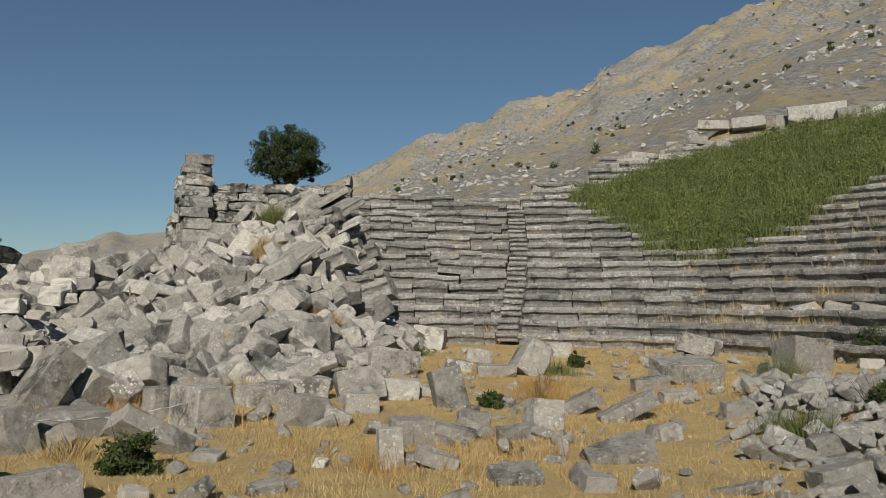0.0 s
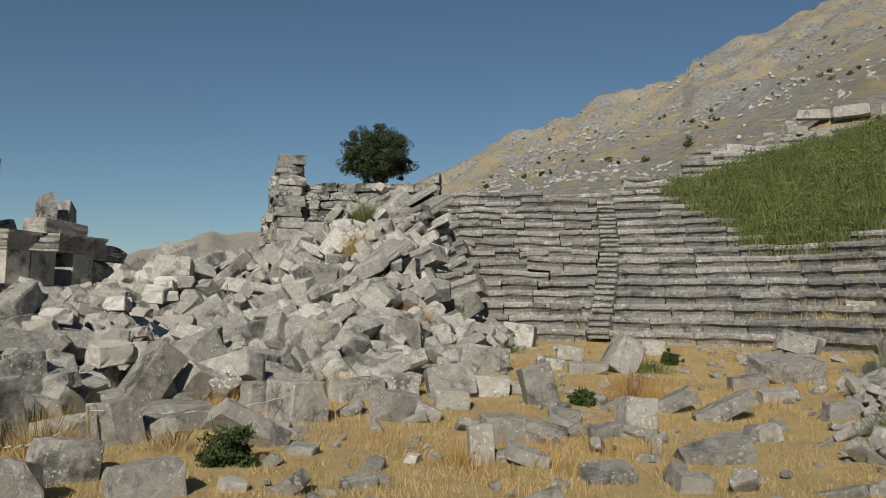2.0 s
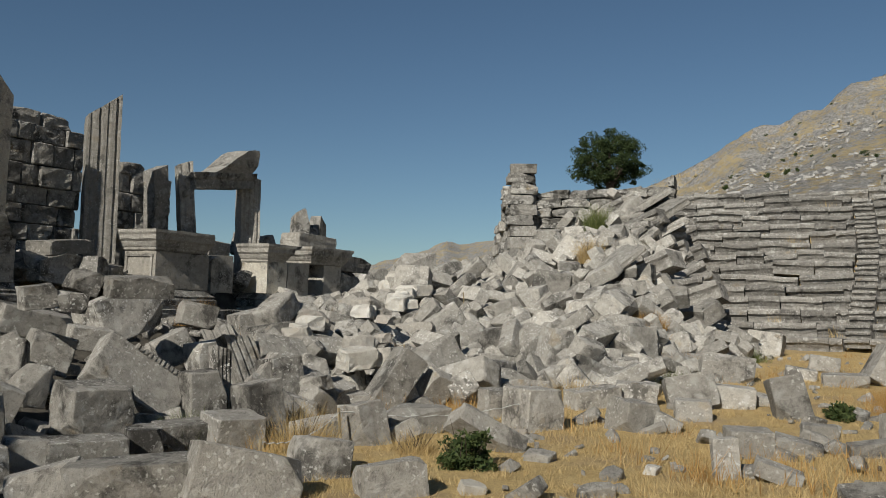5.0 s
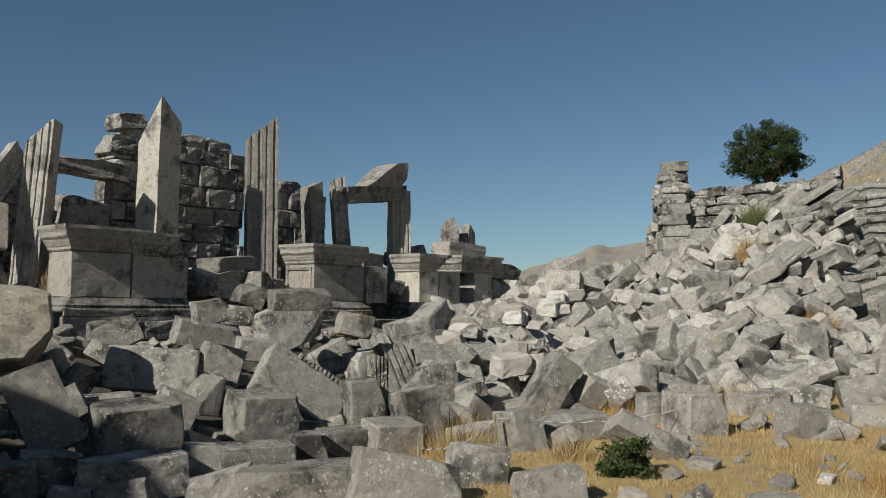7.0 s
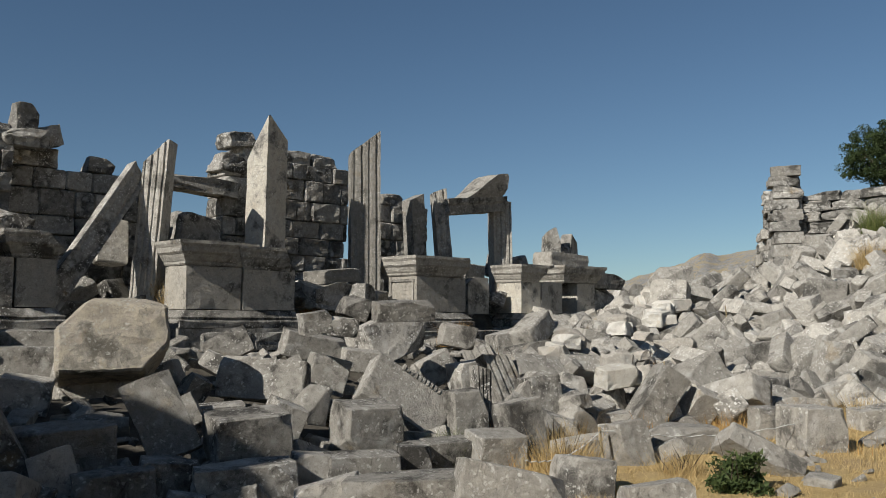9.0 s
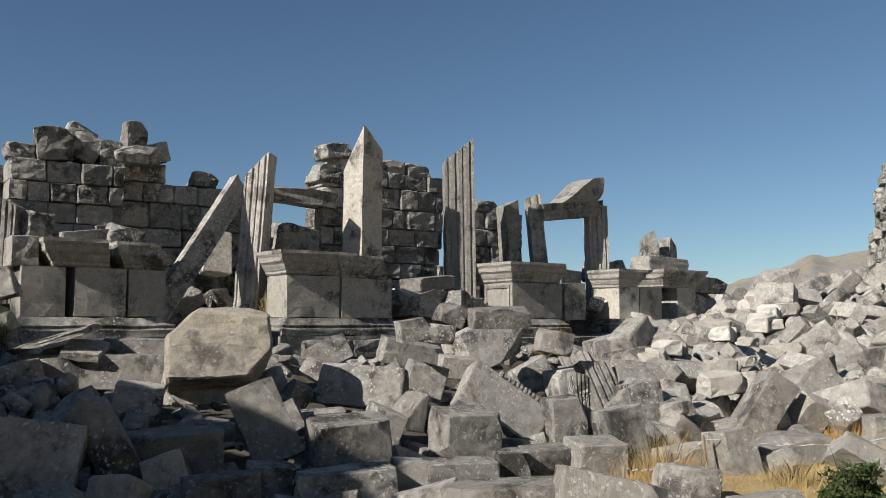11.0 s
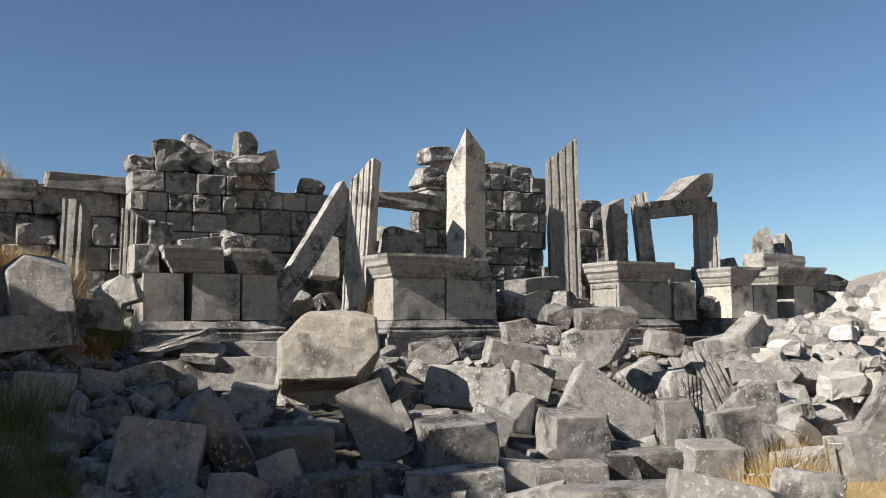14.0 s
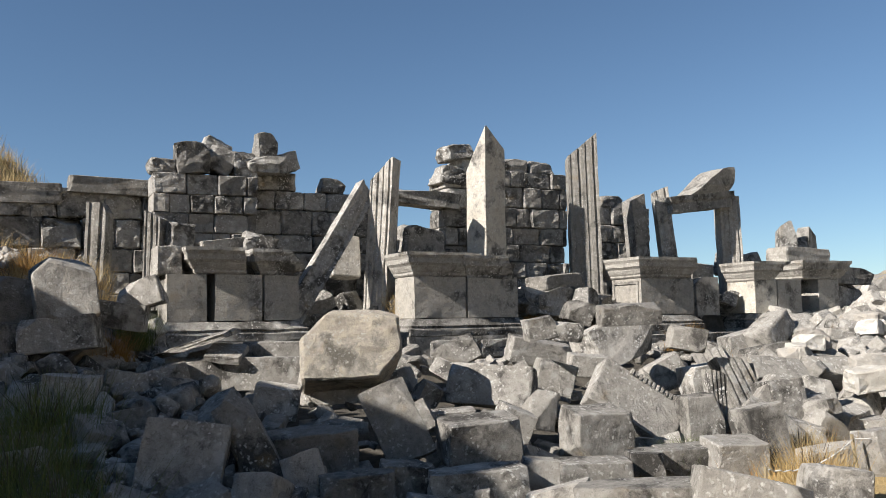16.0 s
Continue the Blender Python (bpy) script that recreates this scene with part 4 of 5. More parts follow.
fallen("broken", 6.76, 17.30, 0.34, 0.47, 0.42, 0.40, -6, 1, 14)
fallen("sharp", 4.86, 11.29, 0.48, 0.39, 0.40, 0.39, -9, -13, 13)
fallen("squared", -0.71, 17.35, 0.44, 0.95, 0.58, 0.55, -5, 8, 12)
fallen("broken", -1.00, 13.55, 0.34, 0.71, 0.52, 0.50, -9, -11, 13)
fallen("broken", -0.42, 13.73, 0.26, 0.62, 0.37, 0.35, 3, 5, 8)
fallen("squared", -0.17, 14.00, 0.24, 0.63, 0.34, 0.18, 7, 13, 5)
fallen("squared", -1.13, 11.34, 0.15, 0.44, 0.21, 0.21, 0, 25, 6)
fallen("broken", -1.78, 13.49, 0.26, 0.61, 0.40, 0.38, 2, 2, 10)
fallen("broken", -0.86, 12.31, 0.19, 0.47, 0.33, 0.32, 2, 2, 10)
fallen("broken", -2.37, 15.41, 0.29, 0.74, 0.42, 0.40, 1, -5, 8)
fallen("squared", -2.63, 18.16, 0.91, 0.66, 0.68, 0.70, -1, 4, 14)
fallen("squared", -2.29, 18.65, 0.84, 0.36, 0.38, 0.70, -3, -6, 10)
fallen("sharp", 4.11, 8.96, 0.20, 0.38, 0.26, 0.25, -4, -12, 9)
fallen("broken", 3.66, 7.69, 0.11, 0.49, 0.28, 0.27, -4, -12, 9)
fallen("sharp", 3.88, 9.54, 0.17, 0.34, 0.20, 0.22, 2, 23, 12)
block(7.00, 23.01, 0.60, 0.88, 0.70, 0.51, -8, 14, -32)
block(1.11, 20.05, 0.45, 0.59, 0.34, 0.31, -0, 8, 2)
block(10.69, 25.00, 1.59, 0.88, 0.61, 0.42, 3, -20, -11)
block(11.22, 24.03, 1.49, 0.86, 0.73, 0.62, 10, 10, -34)
block(9.93, 26.34, 1.58, 1.29, 0.71, 0.40, 10, -4, -15)
block(-0.10, 25.13, 0.64, 0.89, 0.73, 0.65, -6, 8, -8)
block(-1.78, 23.88, 1.28, 1.40, 0.76, 0.45, 12, -34, 11)
block(11.68, 23.24, 1.50, 0.92, 0.53, 0.55, 12, 0, -4)
block(-0.95, 23.03, 0.63, 0.49, 0.47, 0.68, 5, 0, 22)
block(-5.64, 26.11, 3.24, 0.66, 0.67, 0.89, -8, 34, -8)
block(-4.59, 25.89, 3.40, 0.39, 0.69, 0.99, -3, 30, -1)
block(-4.41, 23.06, 2.30, 1.82, 0.98, 0.26, -4, -34, 29)
block(-5.54, 23.46, 2.15, 1.00, 0.71, 0.71, -11, 10, 10)
block(-5.82, 22.56, 3.32, 0.69, 0.65, 0.61, 11, -8, -8)
block(-6.88, 28.32, 3.56, 0.76, 0.74, 1.21, 8, 2, -2)
block(-3.41, 23.80, 2.49, 1.13, 0.77, 0.42, 1, -6, -4)
block(-3.30, 21.82, 1.99, 0.99, 0.59, 0.36, -8, -8, 20)
block(-4.06, 29.64, 4.36, 3.22, 1.72, 0.26, 5, -32, 32)
block(-4.61, 30.66, 4.86, 3.03, 1.69, 0.27, -3, -30, 30)
block(-3.56, 29.55, 4.03, 2.17, 1.20, 0.24, 2, -28, 23)
block(-5.01, 30.61, 5.15, 1.44, 0.67, 0.39, 10, -26, 16)
block(-3.59, 37.24, 4.74, 1.46, 0.89, 0.75, 10, 6, 13)
block(-4.45, 24.77, 2.92, 0.31, 0.50, 0.78, 3, -30, -11)
block(-4.60, 22.95, 2.07, 3.67, 1.52, 0.19, 4, -38, 29)
block(-2.83, 21.52, 1.71, 0.69, 0.39, 0.27, 3, -20, 27)
block(-8.19, 28.07, 2.65, 0.76, 0.48, 0.42, 9, -8, 33)
block(-7.28, 27.22, 2.63, 1.16, 0.93, 0.66, 4, 14, 34)
block(-8.71, 27.82, 2.82, 0.54, 0.51, 0.54, 1, 20, 23)
block(-8.88, 21.60, 2.37, 0.91, 0.95, 0.91, -10, 4, 16)
block(-10.30, 22.63, 1.99, 0.74, 0.66, 0.65, 1, 0, 25)
block(-9.82, 20.99, 2.44, 0.55, 0.46, 0.47, -7, 10, 14)
block(-9.54, 20.24, 1.43, 1.08, 0.49, 0.28, 10, 18, 40)
block(-10.01, 20.86, 2.16, 0.42, 0.35, 0.29, 3, 20, 32)
white_stone(-0.91, 8.66, 0.07, 0.13, 0.20, 0.09, -3, 6, -9)
white_stone(-2.19, 7.16, 0.08, 0.21, 0.20, 0.11, 8, 8, 31)
white_stone(-1.06, 11.55, 0.13, 0.17, 0.20, 0.10, 3, 0, 1)
white_stone(1.53, 13.99, 0.20, 0.12, 0.20, 0.08, 11, 0, -9)
white_stone(9.78, 24.74, 0.99, 0.44, 0.32, 0.22, -5, 0, -4)
white_stone(8.40, 25.94, 0.86, 0.26, 0.21, 0.19, 5, 0, -4)
white_stone(-7.09, 15.08, 0.74, 0.40, 0.28, 0.26, -12, 0, 11)
white_stone(-7.79, 17.03, 0.96, 0.56, 0.39, 0.22, -5, 10, 46)
white_stone(-8.60, 22.06, 1.72, 0.70, 0.47, 0.28, 3, -6, 18)
white_stone(-8.90, 24.75, 2.07, 0.93, 0.65, 0.37, 3, 0, 12)
white_stone(-8.14, 21.64, 1.51, 0.55, 0.33, 0.27, -11, 0, 22)
white_stone(-8.67, 21.23, 1.58, 0.54, 0.31, 0.25, 10, 0, 13)
white_stone(9.93, 19.89, 0.42, 0.52, 0.28, 0.24, -10, 0, -14)
white_stone(-2.64, 10.19, 0.12, 0.19, 0.20, 0.10, -10, 0, 0)


def scatter(count, pick, low, high, seed, gap=0.55, lift=0.25, tilt=35, keep=None):
    """Places for loose stones: x, y from pick(), thinned where one lies already."""
    r = random.Random(seed)
    cells, got = {}, []
    for x, y, q in taken:
        cells.setdefault((int(x // 1.5), int(y // 1.5)), []).append((x, y, q))
    tries = 0
    while len(got) < count and tries < count * 14:
        tries += 1
        x, y = pick(r)
        size = low * (high / low) ** (r.random() ** 1.6)
        cx, cy = int(x // 1.5), int(y // 1.5)
        near = [c for i in (-1, 0, 1) for j in (-1, 0, 1) for c in cells.get((cx + i, cy + j), ())]
        if any((x - a) ** 2 + (y - b) ** 2 < (gap * (q + size * 0.5)) ** 2 for a, b, q in near):
            continue
        cells.setdefault((cx, cy), []).append((x, y, size * 0.5))
        sx, sy, sz = size * r.uniform(1.1, 2.1), size * r.uniform(0.6, 0.95), size * r.uniform(0.5, 0.8)
        got.append((x, y, sx, sy, sz, r.uniform(-tilt, tilt), r.uniform(-tilt, tilt), r.uniform(0, 360), size * lift * r.uniform(0.3, 1.2)))
    return got


def polar(yaw, d):
    return -math.sin(radians(yaw)) * d, math.cos(radians(yaw)) * d


def pick_heap(r):
    yaw = r.uniform(1.0, 31)
    near = np.interp(yaw, [0, 4, 8, 16, 24, 34], [24, 18, 14.6, 13.6, 12.5, 11])
    far = np.interp(yaw, [0, 3, 8, 14, 20, 31], [25, 28, 34, 34, 33, 30])
    d = near + (far - near) * r.random() ** 1.1
    if abs(yaw - 22.9) < 1.3 and 16 < d < 27 and r.random() < 0.9:
        return pick_heap(r)
    return polar(yaw, d)


def pick_stage(r):
    s, b = r.uniform(-9.5, 14), -r.random() ** 0.9 * 9.6
    x, y = FX + UX * s - UY * b, FY + UY * s + UX * b
    if math.hypot(x, y) < 5.2 or math.degrees(math.atan2(-x, y)) < np.interp(math.hypot(x, y), [5, 8, 12], [46, 36, 26]):
        return pick_stage(r)
    return x, y


def pick_near_pile(r):
    x, y = r.gauss(5.9, 1.4), r.gauss(11.0, 2.8)
    return (x, y) if x > 0.3 + 0.325 * y + abs(r.gauss(0, 0.3)) and y > 6 else pick_near_pile(r)


def pick_grass(r):
    return polar(r.uniform(-27, 16), r.uniform(6.5, 25))


def pick_back(r):
    s, b = r.uniform(-10, 13), r.uniform(0.9, 2.4)
    return FX + UX * s - UY * b, FY + UY * s + UX * b


def pick_left(r):
    s, b = r.uniform(-13, -5.5), r.uniform(-9, 1.5)
    return FX + UX * s - UY * b, FY + UY * s + UX * b


def pick_top(r):
    a, k = radians(r.uniform(-18, 45)), r.uniform(15.2, 17.5)
    if a > radians(13):
        k += 3.5
    if a > radians(24):
        k += 2.0
    return CX + math.sin(a) * (R0 + k * TREAD), CY + math.cos(a) * (R0 + k * TREAD)


def spread(places, meshes, single, label, name, material, thing_label="grey limestone block, chipped, lying in the rubble heap"):
    """The first few places become blocks of their own, the rest one mass of rubble."""
    pieces = []
    for i, (x, y, sx, sy, sz, rx, ry, rz, up) in enumerate(places):
        m = scaled(pose(x, y, ground_at(x, y) + up, rx, ry, rz), sx, sy, sz)
        me = meshes[i % len(meshes)]
        if i in single:
            thing("fallen_block", thing_label, "stone block", m, me, "blocks fallen from the theatre")
        else:
            pieces.append((*tris_of(me), m))
    if pieces:
        thing(name, label, "rubble", me=joined(name, pieces, material), kind="stuff")


RUBBLE = LIMESTONE
big = scatter(760, pick_heap, 0.32, 0.66, 11, 0.95, 0.35, 40)
spread(big, SQUARED[LIMESTONE] + ROCKS + SHARDS[:4], range(0, 70), "heap of tumbled grey limestone blocks", "rubble_heap", RUBBLE)
heroes, taken = taken, []
spread(scatter(420, pick_heap, 0.32, 0.62, 22, 1.05, 1.05, 55), SQUARED[LIMESTONE] + ROCKS[:6], range(0, 170), "upper layer of tumbled grey blocks", "rubble_crest", RUBBLE)
taken = heroes + [(p[0], p[1], p[2] * 0.35) for p in big]
spread(scatter(600, pick_heap, 0.16, 0.38, 12, 0.5, -0.1), SHARDS, (), "smaller broken stones filling the heap", "rubble_fill", RUBBLE)
big = scatter(90, pick_stage, 0.22, 0.5, 13, 0.9, 0.0, 30)
spread(big, STAGED + STAGED_SHARDS, range(0, 40), "tumbled grey blocks below the stage front", "stage_rubble", STAGESTONE)
taken += [(p[0], p[1], p[2] * 0.35) for p in big]
spread(scatter(520, pick_stage, 0.10, 0.34, 14, 0.5, -0.7), SHARDS, (), "broken stones between the stage blocks", "stage_rubble_fill", STAGESTONE)
spread(scatter(1300, pick_near_pile, 0.07, 0.24, 15, 0.55, 0.8), SHARDS, (), "pile of small angular grey stones in dry grass", "stone_pile", RUBBLE)
spread(scatter(420, pick_grass, 0.05, 0.24, 16, 0.6, 0.25), SHARDS, (), "small grey stones strewn over dry grass", "strewn_stones", RUBBLE)
spread(scatter(170, pick_back, 0.25, 0.7, 17, 0.4, 0.4), SHARDS + ROCKS, (), "dark rubble lying behind the pedestals", "terrace_rubble", DARKSTONE)
spread(scatter(900, pick_left, 0.12, 0.5, 18, 0.4, 0.1), SHARDS, (), "shaded slope of small broken stones", "shaded_rubble", STAGESTONE)
spread(scatter(90, pick_top, 0.4, 1.1, 19, 0.5, 0.5, 14), ROCKS, range(0, 12), "loose blocks along the upper edge of the seating", "upper_rubble", RUBBLE, "grey limestone block lying on the topmost seating rows")



def pick_pale(r):
    return polar(r.gauss(22.9, 0.7), r.uniform(18, 26))


taken = []
for x, y, sx, sy, sz, rx, ry, rz, up in scatter(26, pick_pale, 0.25, 0.7, 21, 0.5, 0.6, 20):
    thing("pale_stone", "freshly broken whitish stone lying in the passage", "stone", scaled(pose(x, y, ground_at(x, y) + up, rx, ry, rz), sx, sy, sz), rng.choice(PALE), "pale broken stones")

# fallen benches of the collapsed wing, still lying roughly in rows
def fallen_bench(yaw, d, lift, tilt, turn, length):
    x, y = polar(yaw, d)
    thing("fallen_bench", "slipped limestone bench block with a rounded nose, lying aslant", "stone bench",
          scaled(pose(x, y, ground_at(x, y) + lift, rng.uniform(-12, 8), tilt, turn), length, 1, 1), rng.choice(SEATS), "slipped bench blocks")


for i in range(38):
    yaw = rng.uniform(4.8, 12.0)
    d = rng.uniform(25.0, 33.5)
    fallen_bench(yaw, d, rng.uniform(0.25, 0.6), rng.uniform(-34, 2), yaw + rng.uniform(-30, 35), rng.uniform(0.9, 1.7))

def pale_block(x, y, z, sx, sy, sz, rz):
    thing("pale_stone", "freshly broken whitish stone lying in the passage", "stone", scaled(pose(x, y, z, rz % 17 - 8, rz % 23 - 11, rz), sx, sy, sz), rng.choice(PALE), "pale broken stones")


pale_block(-9.15, 21.13, 1.98, 0.43, 0.34, 0.24, 154)
pale_block(-8.83, 20.95, 1.95, 0.51, 0.41, 0.28, 120)
pale_block(-8.79, 21.00, 1.98, 0.44, 0.35, 0.24, 38)
pale_block(-9.86, 22.72, 2.34, 0.62, 0.50, 0.34, 99)
pale_block(-9.05, 20.46, 1.79, 0.59, 0.47, 0.32, 68)
pale_block(-8.73, 20.70, 1.85, 0.61, 0.49, 0.33, 109)
pale_block(-8.94, 22.19, 2.37, 0.35, 0.28, 0.19, 55)
pale_block(-8.99, 20.81, 1.88, 0.57, 0.46, 0.31, 77)
pale_block(-8.72, 20.93, 1.95, 0.62, 0.49, 0.34, 174)
pale_block(-9.11, 22.70, 2.44, 0.40, 0.32, 0.22, 155)
pale_block(-8.45, 21.07, 1.97, 0.55, 0.44, 0.30, 54)
pale_block(-8.13, 19.65, 1.64, 0.39, 0.31, 0.22, 31)
pale_block(-9.80, 22.87, 2.41, 0.61, 0.49, 0.34, 5)
pale_block(-8.87, 20.61, 1.81, 0.61, 0.48, 0.33, 11)
pale_block(-8.48, 19.80, 1.72, 0.64, 0.51, 0.35, 129)
pale_block(-10.04, 23.16, 2.45, 0.30, 0.24, 0.17, 27)
pale_block(-9.36, 21.73, 2.22, 0.54, 0.43, 0.30, 86)
pale_block(-8.40, 19.57, 1.66, 0.61, 0.49, 0.34, 96)
pale_block(-7.73, 14.23, 1.30, 0.64, 0.51, 0.35, 129)
pale_block(-7.34, 13.13, 1.16, 0.35, 0.28, 0.19, 162)
pale_block(-7.57, 13.83, 1.25, 0.47, 0.38, 0.26, 150)
pale_block(-7.19, 12.73, 1.11, 0.34, 0.27, 0.19, 6)
pale_block(-7.18, 12.67, 1.11, 0.38, 0.31, 0.21, 47)
pale_block(-7.69, 17.13, 1.43, 0.33, 0.27, 0.18, 153)
pale_block(-7.24, 16.34, 1.30, 0.33, 0.26, 0.18, 166)
pale_block(-7.94, 16.88, 1.47, 0.39, 0.32, 0.22, 30)
pale_block(-8.44, 17.87, 1.60, 0.58, 0.47, 0.32, 164)
pale_block(-7.89, 16.57, 1.44, 0.51, 0.41, 0.28, 107)
pale_block(-6.29, 14.08, 0.99, 0.30, 0.24, 0.17, 159)
pale_block(-6.15, 12.87, 0.91, 0.56, 0.45, 0.31, 132)
pale_block(-5.67, 11.93, 0.79, 0.54, 0.43, 0.30, 50)
pale_block(-5.45, 12.30, 0.77, 0.50, 0.40, 0.28, 3)

# limestone outcrops on the hillside
def pick_hill(r):
    while True:
        yaw, d = r.uniform(-29, 8), 56 + 158 * r.random()
        x, y = polar(yaw, d)
        if float(wave(np.array([x]), np.array([y]), 0.06)[0]) + 0.7 * float(wave(np.array([x + 50]), np.array([y]), 0.21)[0]) + r.gauss(0, 0.8) > 0.75:
            return x, y


taken = []
HILLROCK = stone_material("hillside_limestone", (0.360, 0.349, 0.327), (0.275, 0.264, 0.244), (0.143, 0.135, 0.127), 0.3, 0.35)
spread(scatter(2600, pick_hill, 0.12, 0.55, 33, 0.2, -0.12, 40), SHARDS, (), "grey limestone outcrops scattered on the dry hillside", "hill_outcrops", HILLROCK)

# slabs lying along the upper edge of the seating
block(15.57, 43.31, 11.54, 1.61, 0.68, 0.54, -4, -2, -26)
block(18.19, 41.44, 12.17, 2.65, 1.11, 0.82, 1, -3, -23)
block(19.74, 40.17, 11.54, 2.13, 0.90, 0.85, -3, -8, -18)
block(14.05, 44.22, 11.18, 1.52, 0.64, 0.44, 2, 3, -18)
block(20.16, 39.77, 12.24, 1.42, 0.60, 0.81, -2, -22, -20)
block(17.24, 42.17, 11.44, 1.45, 0.61, 0.63, 3, 4, -23)
block(11.48, 41.88, 9.98, 1.60, 0.67, 0.32, -1, -3, -10)
block(4.92, 40.84, 8.09, 1.08, 0.45, 0.73, 4, 20, -9)
block(5.94, 40.54, 8.32, 0.95, 0.45, 0.56, 0, -10, -4)
block(0.26, 41.57, 7.66, 1.13, 0.48, 0.48, -4, 14, -3)
block(-0.42, 41.36, 7.52, 0.65, 0.45, 0.52, 1, -30, 3)
block(-2.59, 41.60, 7.64, 0.87, 0.45, 0.31, -3, 18, -1)
block(1.20, 41.46, 7.55, 0.65, 0.45, 0.39, 2, 0, 0)
block(7.77, 43.43, 9.33, 1.48, 0.62, 0.37, -2, -3, -15)
block(9.61, 42.75, 9.51, 1.52, 0.64, 0.37, 3, -4, -11)
block(3.48, 41.18, 7.53, 1.08, 0.45, 0.30, -1, 0, -11)
block(-0.96, 41.40, 7.43, 0.65, 0.45, 0.35, 4, 5, 1)
block(-7.31, 40.02, 7.17, 1.66, 0.70, 0.47, 0, -2, 17)
block(-6.26, 39.99, 7.10, 0.72, 0.45, 0.59, -4, 12, 8)
block(-3.64, 41.24, 7.38, 0.95, 0.45, 0.30, 1, -6, 11)
block(-5.03, 40.53, 7.13, 0.77, 0.45, 0.34, -3, 4, 5)

# carved pieces among the stage blocks
def dentil_slab(m):
    ob = thing("carved_slab", "smooth broken cornice slab with a row of carved teeth", "carved slab", m)
    part("slab", rough_box(301, cuts=4, chips=2, jag=0.012, bevel=0.02, material=STAGESTONE, name="slab", chip=0.2), ob, scaled(pose(0, 0, 0), 1.16, 0.30, 0.62))
    for i in range(13):
        part("tooth", HEWN[i % 6], ob, scaled(pose(-0.22 + i * 0.062, -0.10, 0.31), 0.036, 0.16, 0.075))



dentil_slab(pose(-7.01, 8.68, 0.64, -27, 35, 56))
thing("boulder", "big rounded block of lichen-covered limestone before the stage", "boulder", scaled(pose(-9.56, 6.18, 1.45, -14, 0, 60), 1.25, 0.97, 0.93),
      cut_block(407, [((-0.36, 0, 0.34), (-0.8, -0.1, 0.6)), ((0.1, -0.4, 0.45), (0.06, -0.6, 0.8)), ((0.44, 0, -0.25), (0.85, 0, -0.5)), ((0.45, 0, 0.42), (0.5, 0, 0.9))], TANSTONE, "boulder"))


def grooved_piece(label, m, w, d, h, seed):
    thing("grooved_fragment", label, "carved fragment", m, jamb_mesh(seed, w, d, h, 4, [((0, 0, h * 0.92), (0.4, 0.1, 1))], STAGESTONE), "grooved fragments of door frames")


grooved_piece("broken piece of a grooved door frame standing in rubble", pose(-6.62, 10.90, 0.20, -9, -20, 60), 0.40, 0.34, 1.12, 310)
grooved_piece("broken piece of a grooved door frame standing in rubble", pose(-6.46, 9.74, 0.07, -0, -1, 52), 0.20, 0.40, 1.02, 311)
grooved_piece("broken piece of a grooved door frame lying in rubble", pose(-8.2, 12.4, 0.6, -40, -30, 30), 0.5, 0.4, 1.0, 312)

# stairway between the seat wedges
stairs = thing("stairway", "narrow worn limestone stairway climbing between the seat rows", "stairway", pose(0, 0, 0))
for k in range(26):
    m = seat_pose(k / 2, stair_deg(k / 2), 0.0 if k % 2 else -0.02, rng.uniform(-0.03, 0.03))
    part("step", rng.choice(SEATS), stairs, scaled(m @ pose(rng.uniform(-0.04, 0.04), rng.uniform(-0.03, 0.05), rng.uniform(-0.03, 0.01), 0, rng.uniform(-2, 2), rng.uniform(-4, 4)), 0.70, 0.62, 0.5))


# ---------------------------------------------------------------- side wall of the seating, and an unseen shading wall behind the viewer
def ashlar_wall(name, label, m, length, depth, base, tops, course=0.5, meshes=None, kind=""):
    ob = thing(name, label, "stone wall", m, kind=kind)
    z = base
    while z < 12:
        hh, s, laid = course * rng.uniform(0.85, 1.2), -rng.uniform(0, 0.5), False
        while s < length:
            w = rng.uniform(0.5, 1.2)
            a, e = max(s, 0), min(s + w, length)
            if e - a > 0.15 and z + hh * 0.5 < np.interp((a + e) / 2, *tops):
                part("stone", rng.choice(meshes or HEWN), ob, scaled(pose((a + e) / 2, depth / 2 + rng.uniform(-0.1, 0.1), z + hh / 2, 0, rng.uniform(-3, 3), rng.uniform(-5, 5)), (e - a) * 0.98, depth, hh * 0.97))
                laid = True
            s += w
        z += hh
        if not laid:
            break
    return ob


wx, wy = polar(16.0, 31.5)
ashlar_wall("side_wall", "broken end of the seating's side wall, tall and grey", pose(wx, wy, 0, 0, 0, 114) @ pose(0, -0.85, 0), 7.5, 0.95, 2.0, ([0, 0.5, 0.6, 2.0, 4.0, 7.5], [6.9, 6.8, 6.45, 5.9, 4.9, 3.6]), 0.4, RAGGED + RAGGED + HEWN)
ex, ey = polar(15.6, 32.2)
ashlar_wall("side_wall", "ragged cross wall of squared blocks above the heap", pose(ex, ey, 0, 0, 0, 4), 5.6, 0.9, 2.0, ([0, 0.25, 0.3, 0.9, 1.0, 1.6, 5.6], [6.8, 6.6, 6.3, 6.25, 5.95, 5.8, 6.1]), 0.36, RAGGED + RAGGED + HEWN)
# added out of view; its top is shaped to throw shadow over the left foreground
ashlar_wall("retaining_wall", "high unseen wall added behind the viewer to shade the stage foreground", pose(-24, -4.6, 0, 0, 0, 0), 18.7, 1.2, -0.5, ([0, 6.5, 9.0, 11.5, 13.0, 15, 17, 18.7], [6.0, 6.2, 7.2, 7.0, 6.4, 6.5, 6.3, 5.0]), 0.7, HEWN, "structure")

